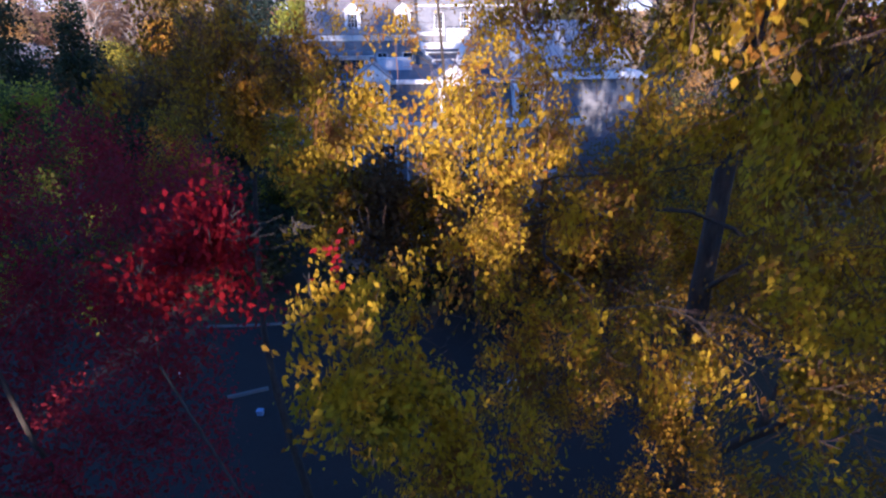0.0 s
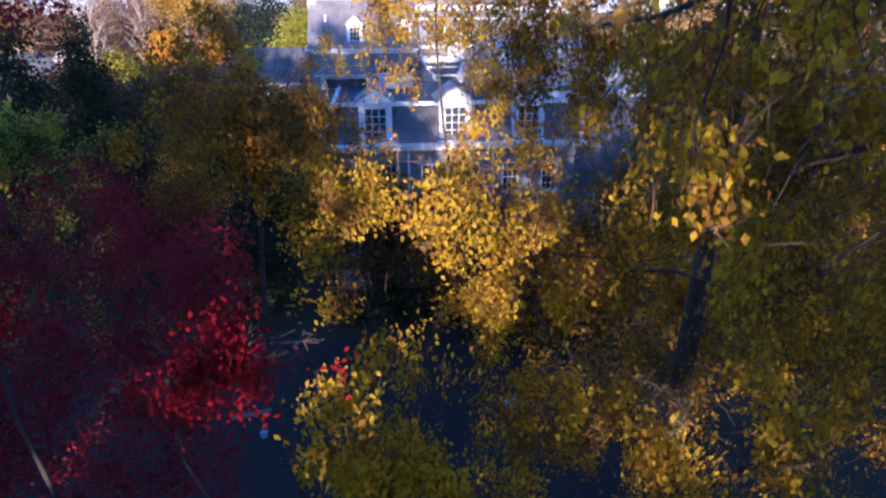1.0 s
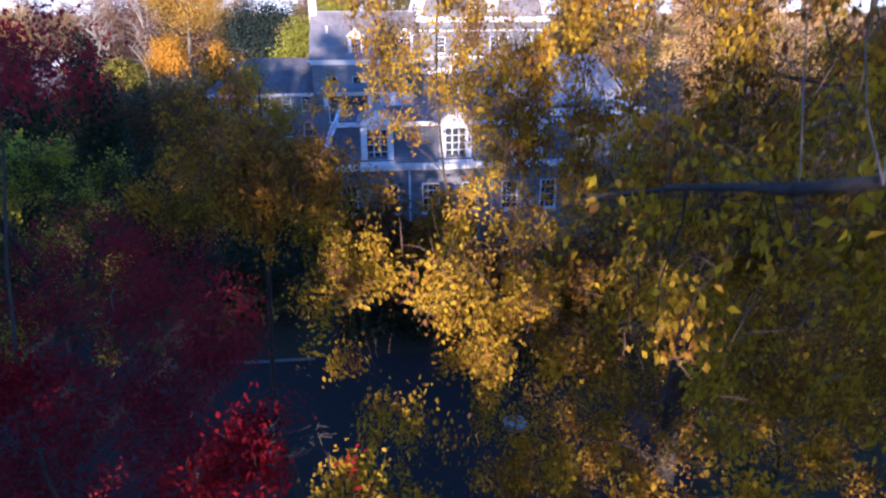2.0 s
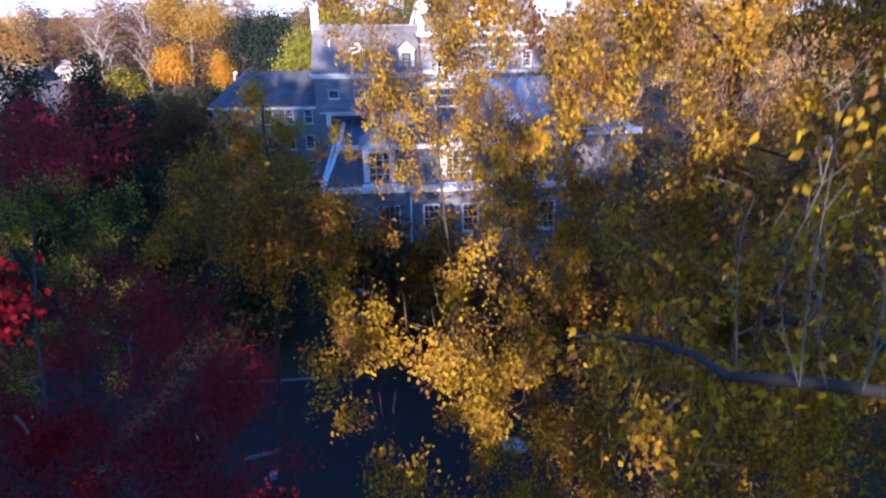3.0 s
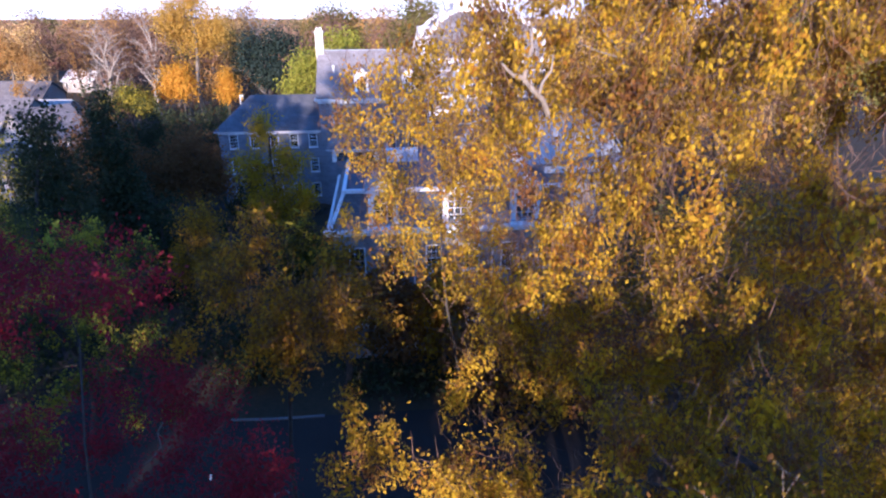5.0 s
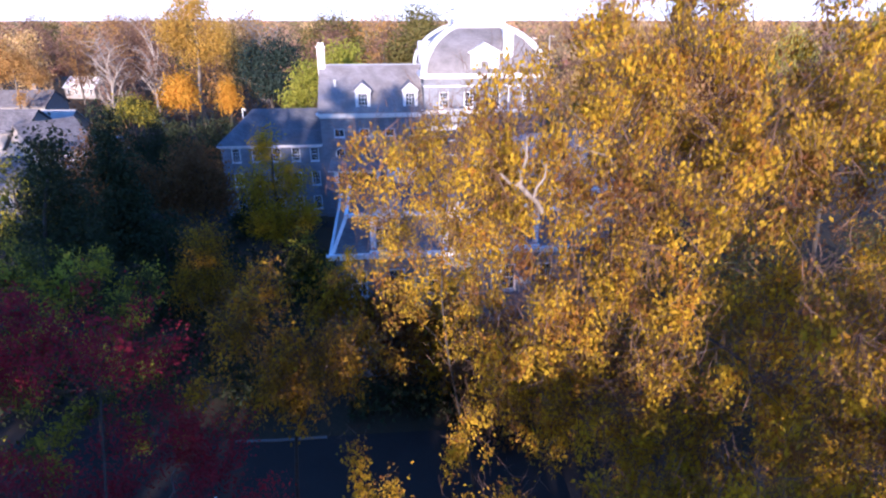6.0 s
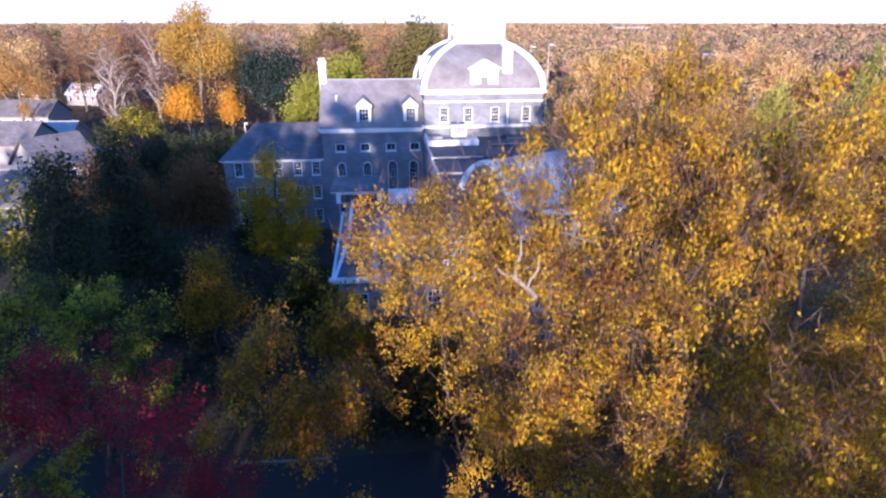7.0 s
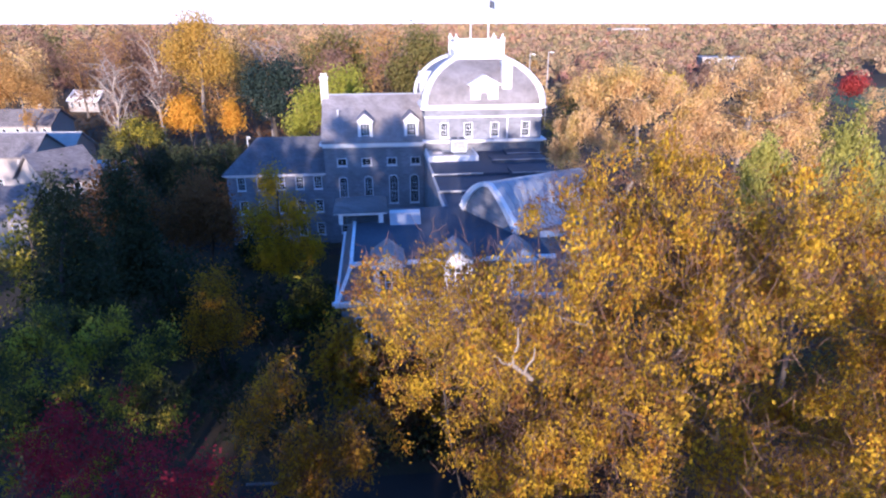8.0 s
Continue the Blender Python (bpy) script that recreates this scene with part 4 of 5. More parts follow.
sycamore = tree("sycamore", "tall golden sycamore with pale limbs and drooping yellow leaves", (6.3, 12.8, 0), [
    blob(0.6, 11.4, 22.5, 1.4, 1.4, 1.8), blob(1.9, 11.4, 23.3, 1.5, 1.5, 1.8), blob(3.6, 15.0, 24.1, 1.9, 1.9, 1.7), blob(5.2, 14.0, 24.2, 2.1, 2.1, 1.8), blob(3.3, 10.6, 21.4, 1.6, 1.5, 1.8), blob(5.2, 11.4, 22.6, 1.9, 1.9, 2.1),
    blob(7.4, 13.0, 23.8, 2.4, 2.4, 2.1), blob(9.8, 14.0, 23.6, 2.2, 2.2, 2.1), blob(8.0, 16.6, 21.6, 3.0, 3.0, 2.4), blob(11.0, 13.0, 21.4, 2.8, 2.8, 2.8), blob(9.0, 10.0, 21.2, 2.0, 1.8, 2.4), blob(1.3, 13.4, 17.8, 1.5, 1.3, 1.8), blob(0.7, 13.2, 20.2, 1.3, 1.2, 1.4),
    blob(2.4, 11.8, 19.2, 1.4, 1.3, 1.5), blob(3.8, 10.4, 18.6, 1.4, 1.3, 1.7), blob(5.8, 9.2, 19.8, 1.7, 1.5, 2.0), blob(8.0, 9.6, 18.0, 2.0, 1.8, 2.2), blob(1.0, 12.9, 15.4, 1.2, 1.1, 1.3), blob(2.6, 12.5, 16.2, 1.4, 1.2, 1.5),
    blob(0.1, 10.4, 14.5, 1.2, 0.9, 1.35), blob(-1.5, 10.8, 14.4, 0.65, 0.6, 0.85), blob(1.2, 11.0, 13.0, 1.0, 0.9, 1.3), blob(-0.9, 7.7, 12.3, 0.55, 0.5, 1.5), blob(0.0, 7.9, 11.4, 0.6, 0.5, 1.2), blob(2.3, 9.3, 14.4, 0.9, 0.8, 1.3), blob(2.2, 9.0, 12.0, 1.1, 0.9, 1.5),
    blob(4.0, 8.2, 14.6, 1.2, 1.0, 1.9), blob(4.4, 7.6, 11.6, 1.3, 1.1, 1.6), blob(6.2, 10.8, 12.7, 1.5, 1.3, 1.6), blob(6.4, 9.6, 15.6, 1.7, 1.5, 1.9), blob(6.6, 16.0, 11.0, 2.0, 1.6, 1.8), blob(3.6, 6.4, 17.0, 0.6, 0.6, 1.1),
    blob(4.6, 7.8, 17.2, 1.2, 1.0, 1.3), blob(2.9, 8.6, 16.6, 0.9, 0.8, 1.0), blob(-0.5, 9.6, 12.2, 0.9, 0.7, 1.5), blob(0.9, 9.2, 11.2, 0.8, 0.7, 1.4), blob(3.3, 8.0, 12.6, 0.9, 0.8, 1.4),
    blob(1.85, 6.2, 16.5, 0.3, 0.3, 0.5), 
    blob(-2.3, 12.0, 14.6, 0.6, 0.6, 0.8), blob(-1.9, 11.2, 13.6, 0.7, 0.6, 0.9), blob(-1.2, 10.6, 12.9, 0.7, 0.6, 0.9), blob(-1.6, 10.2, 14.9, 0.4, 0.4, 0.4), blob(0.2, 9.6, 15.3, 0.5, 0.5, 0.8), blob(1.2, 9.4, 15.1, 0.6, 0.5, 1.0), blob(1.8, 9.5, 13.8, 0.6, 0.5, 0.9),
    blob(3.6, 13.0, 20.3, 1.3, 1.2, 1.3), blob(3.4, 13.2, 22.2, 1.1, 1.1, 1.0), blob(1.3, 10.2, 15.6, 0.9, 0.8, 1.0), blob(1.5, 10.4, 14.0, 0.8, 0.8, 1.0), blob(5.2, 11.0, 16.9, 1.3, 1.2, 1.2), blob(7.0, 11.6, 17.4, 1.5, 1.3, 1.3), blob(3.4, 11.2, 16.6, 1.1, 1.0, 1.1), blob(4.8, 10.4, 15.2, 1.2, 1.1, 1.2), blob(8.6, 14.5, 17.6, 2.0, 1.8, 1.9), blob(11.4, 14.2, 16.8, 2.4, 2.0, 2.2), blob(7.8, 14.0, 14.6, 1.8, 1.6, 1.7), blob(11.2, 13.2, 13.4, 2.2, 1.8, 2.0)],
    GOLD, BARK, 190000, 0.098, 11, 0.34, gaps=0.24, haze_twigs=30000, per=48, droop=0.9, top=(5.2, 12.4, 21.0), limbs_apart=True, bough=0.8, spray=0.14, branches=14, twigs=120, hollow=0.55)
def forked_limb():
    """The bare pale fork that stands out of the sycamore's crown, and the crooked limb with its hanging sprigs."""
    rng = np.random.default_rng(5)
    w, o = Wood(), sycamore.location
    at = lambda *pts: [Vector(p) - o for p in pts]
    w.add(at((1.62, 10.6, 21.5), (1.5, 10.4, 21.74), (1.33, 10.3, 21.9), (1.16, 10.25, 22.08)), 0.048, 0.04, 8)
    w.add(at((1.16, 10.2, 22.08), (1.02, 10.2, 22.12), (0.92, 10.2, 22.2), (0.82, 10.2, 22.32)), 0.043, 0.016, 7)
    w.add(at((1.18, 10.2, 22.06), (1.20, 10.22, 22.3), (1.27, 10.22, 22.5), (1.26, 10.25, 22.85)), 0.042, 0.014, 7)
    w.add(at((1.42, 10.26, 21.85), (1.46, 10.25, 22.02), (1.58, 10.25, 22.18), (1.60, 10.3, 22.4)), 0.03, 0.010, 6)
    tagged(w.mesh("limb", PALEBARK, sycamore), "bare pale forked limb")
    w = Wood()
    run = at((5.6, 12.2, 14.4), (5.1, 8.4, 16.2), (4.3, 5.8, 17.2), (3.1, 4.75, 17.75), (2.45, 4.62, 17.86), (2.05, 4.95, 17.78), (1.98, 5.4, 17.66), (1.72, 5.85, 17.52), (1.42, 6.1, 17.42), (1.15, 6.28, 17.32))
    run = [p + Vector(rng.normal(0, 0.035, 3)) for p in run]
    w.add(run, 0.066, 0.012, 9)
    w.add(at((1.78, 5.8, 17.54), (1.9, 6.05, 17.2), (1.85, 6.2, 16.6), (1.9, 6.25, 16.1)), 0.012, 0.005, 6)
    tips = []
    for i in range(24):
        p = run[int(rng.integers(3, 10))].lerp(run[int(rng.integers(3, 9))], 0.3)
        e = p + Vector((rng.normal(0.1, 0.5), rng.normal(0.75, 0.5), rng.normal(-0.35, 0.45)))
        line = bend(p, e, 0.08, rng, 4)
        w.add(line, 0.006, 0.003, 4)
        tips += line[2:]
    tagged(w.mesh("limb", BARKDARK, sycamore), "long dark crooked limb")
    leaves("crown", np.array(tips), (0.07, 0.07, 0.10), 7, 0.098, GOLD, sycamore, rng, 0.9)
    # upright pale shoots that stand on the crooked limb and reach into the sun
    w, tips = Wood(), []
    for foot, head in (((2.3, 4.66, 17.85), (1.76, 4.08, 19.5)), ((2.3, 4.66, 17.85), (1.96, 4.44, 19.68)), ((2.7, 4.66, 17.82), (2.02, 3.9, 19.7)), ((2.7, 4.66, 17.82), (2.16, 3.92, 19.45)),
                       ((2.05, 4.95, 17.78), (1.98, 5.02, 19.0)), ((2.45, 4.62, 17.86), (2.1, 4.52, 18.95)), ((3.1, 4.75, 17.75), (3.06, 5.38, 19.15)), ((3.1, 4.75, 17.75), (2.75, 4.6, 19.3)), ((3.6, 5.1, 17.5), (3.5, 5.2, 18.9))):
        foot, head = at(foot, head)
        line = bend(foot, head, 0.07, rng, 6)
        w.add(line, 0.0055, 0.0025, 5)
        for p in line[1:]:
            for k in range(2):
                tip = p + Vector((rng.normal(0, 0.13), rng.normal(0, 0.13), rng.uniform(0.04, 0.22)))
                w.add([p, p.lerp(tip, 0.5) + Vector((0, 0, 0.02)), tip], 0.003, 0.0015, 4)
                tips.append(tip)
    tagged(w.mesh("limb", PALEBARK, sycamore), "slender pale upright shoots")
    leaves("crown", np.array(tips), (0.06, 0.06, 0.08), 5, 0.064, GOLD, sycamore, rng, 0.9)


forked_limb()
tree("golden_tree", "golden tree with sparse drooping leaves before the mansion", (1.2, 17.6, 0), [
    blob(-2.0, 16.6, 21.5, 0.9, 0.9, 0.7), blob(0.4, 15.0, 22.1, 0.9, 0.9, 0.8), blob(-0.6, 15.4, 22.0, 0.8, 0.8, 0.7), blob(0.4, 15.5, 20.6, 1.0, 1.0, 1.0), blob(1.2, 15.2, 21.6, 1.0, 1.0, 0.9),     blob(-2.1, 16.7, 20.1, 1.2, 1.2, 1.1), blob(-0.9, 16.3, 21.1, 1.2, 1.2, 1.3), blob(-1.3, 17.0, 18.6, 1.4, 1.3, 1.3), blob(0.3, 16.2, 19.4, 1.3, 1.3, 1.5), blob(-1.6, 19.4, 18.2, 1.2, 1.2, 1.3), blob(-3.4, 20.0, 16.2, 0.9, 0.9, 1.2), blob(-0.6, 17.6, 16.6, 1.3, 1.2, 1.3), blob(1.4, 17.4, 17.2, 1.6, 1.4, 1.8)],
    GOLD, BARKDARK, 14000, 0.105, 12, 0.07, gaps=0.48, haze_twigs=3000, per=24, droop=0.9, bough=0.8, spray=0.14, branches=10, twigs=30, hollow=0.5)
tree("bronze_tree", "bronze-leaved tree in half shade beside the drive", (-4.2, 17.0, 0), [
    blob(-5.6, 17.2, 17.0, 0.6, 0.6, 0.8), blob(-6.3, 16.0, 16.3, 0.8, 0.8, 0.7), blob(-5.1, 15.8, 15.7, 1.2, 1.1, 1.0), blob(-6.4, 15.4, 14.9, 1.0, 1.0, 1.0), blob(-4.2, 15.9, 14.7, 1.2, 1.1, 1.1), blob(-2.6, 17.5, 14.7, 1.3, 1.1, 1.1), blob(-3.6, 16.6, 15.9, 1.2, 1.1, 1.1), blob(-6.4, 18.0, 15.6, 1.2, 1.2, 1.0)],
    BRONZE, BARKDARK, 12000, 0.13, 112, 0.15, gaps=0.5, haze_twigs=2500, per=36, droop=0.8, bough=0.9, spray=0.17, branches=10, twigs=30, hollow=0.5)
tree("understorey_tree", "dim bronze tree in the shade below the sycamore", (8.0, 16.0, 0), [
    blob(4.5, 13.8, 8.6, 2.0, 1.7, 2.2), blob(7.0, 14.8, 10.4, 2.3, 1.9, 2.1), blob(10.0, 14.0, 9.8, 2.5, 2.2, 2.4), blob(2.6, 15.0, 7.4, 1.9, 1.7, 2.0), blob(12.5, 16.0, 11.0, 2.6, 2.4, 2.6), blob(6.0, 13.0, 5.0, 2.4, 2.0, 2.0), blob(9.0, 11.0, 6.0, 2.4, 2.0, 2.4)],
    BRONZE, BARKDARK, 44000, 0.12, 113, 0.2, gaps=0.15, per=26, droop=0.7, bough=0.7, spray=0.2, branches=8, twigs=12, hollow=0.5)
tree("understorey_tree", "slender olive and gold tree hanging over the drive", (-0.5, 8.4, 0), [
    blob(-1.15, 7.3, 13.7, 0.3, 0.3, 0.4), blob(-0.9, 7.1, 13.0, 0.3, 0.3, 0.5), blob(-0.3, 7.4, 12.5, 0.4, 0.4, 0.6), blob(0.1, 7.6, 11.8, 0.4, 0.4, 0.7), blob(-0.95, 7.3, 12.0, 0.3, 0.3, 0.7), blob(-0.4, 7.6, 10.8, 0.6, 0.5, 0.8), blob(-1.2, 8.8, 11.6, 0.6, 0.6, 0.9), blob(-0.2, 9.2, 10.2, 0.8, 0.7, 1.0)],
    DRAPE, BARKDARK, 8000, 0.095, 114, 0.05, gaps=0.5, per=26, droop=0.9, bough=0.7, spray=0.10, branches=8, twigs=16, hollow=0.5)
dark_maple = tree("red_maple", "crimson maple with dark crown in shade", (-8.4, 12.8, 0), [
    blob(-6.9, 11.6, 18.0, 1.8, 1.2, 0.7), blob(-9.8, 13.6, 17.7, 2.0, 1.5, 0.8), blob(-8.0, 15.0, 12.9, 2.4, 1.9, 1.6), blob(-6.0, 12.2, 12.4, 1.9, 1.6, 1.5), blob(-8.6, 11.6, 11.0, 2.2, 1.7, 1.7), blob(-5.4, 10.4, 9.4, 2.0, 1.8, 1.9), blob(-11.0, 12.6, 12.6, 2.2, 1.8, 2.0), blob(-12.4, 15.2, 15.3, 1.1, 1.0, 0.8), blob(-8.2, 10.4, 9.6, 1.9, 1.5, 1.2), blob(-6.6, 9.4, 7.6, 1.6, 1.3, 1.0), blob(-4.4, 11.7, 13.1, 1.1, 1.0, 1.0), blob(-4.6, 11.0, 11.4, 1.3, 1.1, 1.2)],
    MAROON, BARKDARK, 46000, 0.095, 13, 0.075, per=18, droop=0.4, bough=0.5, spray=0.18, branches=14, twigs=36, hollow=0.5)
def pale_twigs():
    """Bare crooked twigs that show pale among the dark maple's leaves."""
    o = dark_maple.location
    for pts in (((-7.5, 13.9, 12.95), (-7.72, 13.95, 12.6), (-7.62, 13.8, 12.25), (-7.85, 13.75, 11.95), (-8.25, 13.7, 11.6)), ((-8.6, 11.2, 12.6), (-8.35, 11.1, 12.3), (-8.45, 11.0, 12.05), (-8.2, 10.95, 11.7))):
        w = Wood()
        run = [Vector(p) - o for p in pts]
        w.add(run, 0.03, 0.012, 6)
        for p, q in zip(run[1:], run[2:]):
            w.add([p, p.lerp(q, 0.5) + Vector((0.12, -0.05, 0.1)), p + Vector((0.25, -0.1, 0.25))], 0.010, 0.004, 4)
        tagged(w.mesh("limb", PALEBARK, dark_maple), "pale bare crooked twig")


pale_twigs()
tree("red_maple", "small crimson maple below the sycamore, lit at its top", (-3.2, 6.9, 0), [
    blob(-1.75, 6.6, 14.62, 0.62, 0.35, 0.18), blob(-1.3, 6.8, 14.5, 0.3, 0.3, 0.12), blob(-1.8, 6.6, 14.38, 0.7, 0.4, 0.16), blob(-2.55, 6.6, 14.2, 0.32, 0.3, 0.16), blob(-4.4, 7.6, 14.5, 0.3, 0.3, 0.2), blob(-2.4, 6.4, 10.6, 0.8, 0.7, 0.5)],
    RED, BARKDARK, 6800, 0.07, 14, 0.05, per=18, droop=0.5, bough=0.3, spray=0.10, hollow=0.5, gaps=0.25)
tree("red_maple", "crimson maple with a sunlit scarlet tip", (-7.8, 3.4, 0), [
    blob(-3.18, 5.05, 18.82, 0.22, 0.2, 0.14), blob(-2.98, 5.1, 18.6, 0.26, 0.22, 0.14), blob(-3.3, 5.1, 18.5, 0.34, 0.25, 0.16), blob(-2.92, 5.15, 18.3, 0.3, 0.25, 0.16), blob(-3.4, 5.2, 18.15, 0.45, 0.35, 0.25), blob(-4.2, 5.2, 17.8, 0.6, 0.5, 0.5), blob(-5.6, 4.9, 17.0, 1.3, 1.2, 1.3), blob(-6.0, 3.8, 15.0, 1.8, 1.5, 1.8)],
    RED, BARKDARK, 24000, 0.075, 15, 0.16, per=18, droop=0.5, bough=0.15, spray=0.08, hollow=0.5)
broadleaf = tree("green_tree", "dark green broadleaf tree, its sunlit tufts coloured yellow", (-21.0, 29.5, 0), [
    *dome_boughs(-20.2, 27.8, 9.6, 4.2, 4.6, 16, 7), *dome_boughs(-20.2, 26.8, 5.6, 4.2, 2.4, 9, 8)],
    GREEN, BARKDARK, 22000, 0.2, 16, 0.3, per=30, droop=0.5, spray=0.26, gaps=0.3, bough=0.8)
def sunlit_tufts():
    """Leaves coloured as sunlit tufts: yellow-green on the broadleaf tree, scarlet on the dark maple."""
    g = np.random.default_rng(91)
    for owner, material, size, tufts in (
            (broadleaf, YELGREEN, 0.2, ((-18.7, 26.6, 12.9, 0.5, 9), (-18.9, 26.5, 12.2, 0.35, 6), (-20.6, 25.4, 11.4, 0.3, 4), (-16.8, 27.4, 11.6, 0.4, 4), (-21.2, 25.6, 13.2, 0.35, 3))),
            (dark_maple, RED, 0.1, ((-12.7, 15.0, 15.95, 0.35, 12), (-12.2, 14.8, 15.6, 0.3, 6), (-6.75, 9.7, 13.35, 0.16, 10), (-6.95, 9.75, 13.1, 0.2, 14), (-7.2, 9.8, 12.85, 0.16, 8)))):
        c = np.concatenate([np.array(t[:3]) + g.normal(0, t[3], (t[4], 3)) for t in tufts]) - np.array(owner.location)
        leaves("crown", c, (0.16, 0.16, 0.18), 22, size, material, owner, g, 0.7)


sunlit_tufts()
tree("larch", "feathery pale green larch in sunlight", (13.4, 22.4, 0), [
    *[blob(x, y, z, 0.24, 0.24, 1.0) for x, y, z in ((11.1, 22.2, 22.9), (11.5, 22.2, 23.5), (11.9, 22.3, 23.3), (12.3, 22.2, 22.7), (12.9, 20.8, 23.2), (13.3, 20.7, 24.1), (13.7, 20.8, 24.5), (14.2, 20.8, 23.9), (14.7, 20.9, 23.2), (15.2, 21.0, 22.6), (13.1, 20.6, 22.3), (14.0, 20.6, 22.6), (14.6, 20.8, 22.0), (15.6, 21.2, 22.0))],
    *[blob(x, y, z, 0.8, 0.7, 1.0) for x, y, z in ((11.8, 22.8, 21.6), (13.6, 21.8, 21.4), (15.2, 22.0, 20.8))]],
    FEATHER, BARKDARK, 20000, 0.12, 17, 0.24, per=14, droop=-1.5, spray=0.10, branches=14, twigs=20, top=(13.6, 22.4, 21.0))
tree("oak", "tan-leaved oak in full evening sun", (16.5, 57.0, 0), [
    *dome_boughs(17.0, 56.5, 16.2, 6.6, 8.0, 22, 1)],
    OAK, BARK, 30000, 0.24, 18, 0.45, per=26, droop=0.2, spray=0.27, gaps=0.3)
tree("oak", "tan and olive oak in full evening sun", (27.0, 56.0, 0), [
    *dome_boughs(27.6, 56.0, 15.8, 6.4, 8.0, 20, 4)],
    OAK, BARK, 28000, 0.24, 19, 0.45, per=26, droop=0.2, spray=0.27, gaps=0.3)
tree("columnar_tree", "narrow green and gold tree standing before the low wing", (-17.6, 58.5, 0), [
    blob(-18.0, 58.0, 12.9, 1.4, 1.3, 2.4), blob(-19.4, 58.0, 9.4, 2.2, 1.8, 2.4), blob(-15.8, 58.0, 9.8, 2.2, 1.8, 2.4), blob(-17.6, 57.5, 5.6, 3.6, 2.6, 2.8), blob(-14.6, 57.0, 6.2, 1.8, 1.6, 2.0)],
    DRAPE, BARKDARK, 17000, 0.22, 20, 0.26, per=24, droop=0.3, spray=0.3, gaps=0.25)
tree("pine", "dark green pine in shade", (-30.5, 53.0, 0), [
    blob(-30.5, 53.0, 15.4, 1.3, 1.3, 2.3), blob(-30.5, 53.0, 12.0, 2.3, 2.2, 2.2), blob(-30.5, 53.0, 8.6, 3.1, 3.0, 2.3), blob(-30.5, 53.0, 5.0, 3.8, 3.6, 2.3)],
    DARKGREEN, BARKDARK, 10000, 0.34, 21, 0.28, per=10, droop=0.2, spray=0.4)
tree("pine", "dark green pine in shade", (-28.2, 41.5, 0), [
    blob(-28.2, 41.5, 15.4, 1.6, 1.5, 2.4), blob(-28.0, 41.5, 12.4, 2.7, 2.4, 2.2), blob(-28.2, 41.0, 9.2, 3.6, 3.0, 2.4), blob(-28.2, 41.0, 6.0, 4.0, 3.2, 2.4)],
    DARKGREEN, BARKDARK, 12000, 0.30, 22, 0.28, per=10, droop=0.2, spray=0.38)
tree("russet_tree", "dark russet tree in deep shade", (-27.0, 63.0, 0), [
    blob(-27.5, 63.0, 10.0, 3.2, 2.8, 2.6), blob(-25.0, 62.0, 7.4, 3.0, 2.6, 2.6), blob(-29.5, 62.0, 7.0, 3.0, 2.8, 3.0)],
    BROWN, BARKDARK, 8000, 0.30, 23, 0.3, per=10, spray=0.45)
tree("russet_tree", "dark brown-leaved tree in deep shade", (-35.0, 60.0, 0), [
    blob(-35.0, 60.0, 12.0, 2.8, 2.8, 2.8), blob(-37.0, 59.0, 9.0, 3.2, 3.0, 3.0), blob(-32.8, 60.0, 8.6, 3.2, 3.0, 3.0)],
    BROWN, BARKDARK, 8000, 0.32, 24, 0.3, per=10, spray=0.45)
tree("young_tree", "small dim yellow-green tree in shade by the drive", (-18.5, 43.0, 0), [
    blob(-18.5, 42.5, 8.6, 1.9, 1.7, 2.0), blob(-17.6, 42.0, 5.6, 2.4, 2.0, 2.2), blob(-20.0, 42.5, 5.2, 2.0, 2.0, 2.2)],
    BRONZE, BARKDARK, 7000, 0.2, 25, 0.2, per=10, spray=0.34)

# tall unseen trees added behind the path, to cast shade over the drive and the lower storeys
# the dense row over the drive
SHADE_DRIVE = [
    (-32, -19, 29.5, 4.4, 7500), (-27, -17, 30.6, 4.6, 7500), (-19.5, -15, 30.2, 4.6, 7500), (-12.5, -16, 30.8, 4.2, 7500), (-17, -21, 33.6, 3.4, 4200), (-9.8, -22, 33, 2.8, 4200),
    (-7.6, -17, 29.5, 3, 2300), (-4.4, -20, 19, 2.8, 3600), (-7.2, -19.5, 19.4, 3, 3600), (-10.6, -18.5, 20, 3, 3600), (-0.8, -19, 18.2, 2.8, 3600), (1.6, -22, 17.6, 2.8, 2200),
]
# the thin ones beside it
SHADE_THIN = [
    (3.8, -18, 20.5, 2.4, 950), (6.4, -16, 25.3, 2.6, 300), (10.2, -17, 24.4, 3.4, 420), (14.8, -16, 24.4, 3.6, 680), (5.2, -20, 25, 2.2, 560), (7.4, -19, 18.8, 3.2, 3600),
    (12.6, -19.5, 18.2, 3.4, 3600), (1.4, -18, 22.5, 1.8, 600), (3.6, -18.5, 22.8, 1.8, 1300), (-5.8, -22, 22.6, 2.2, 2000),
]
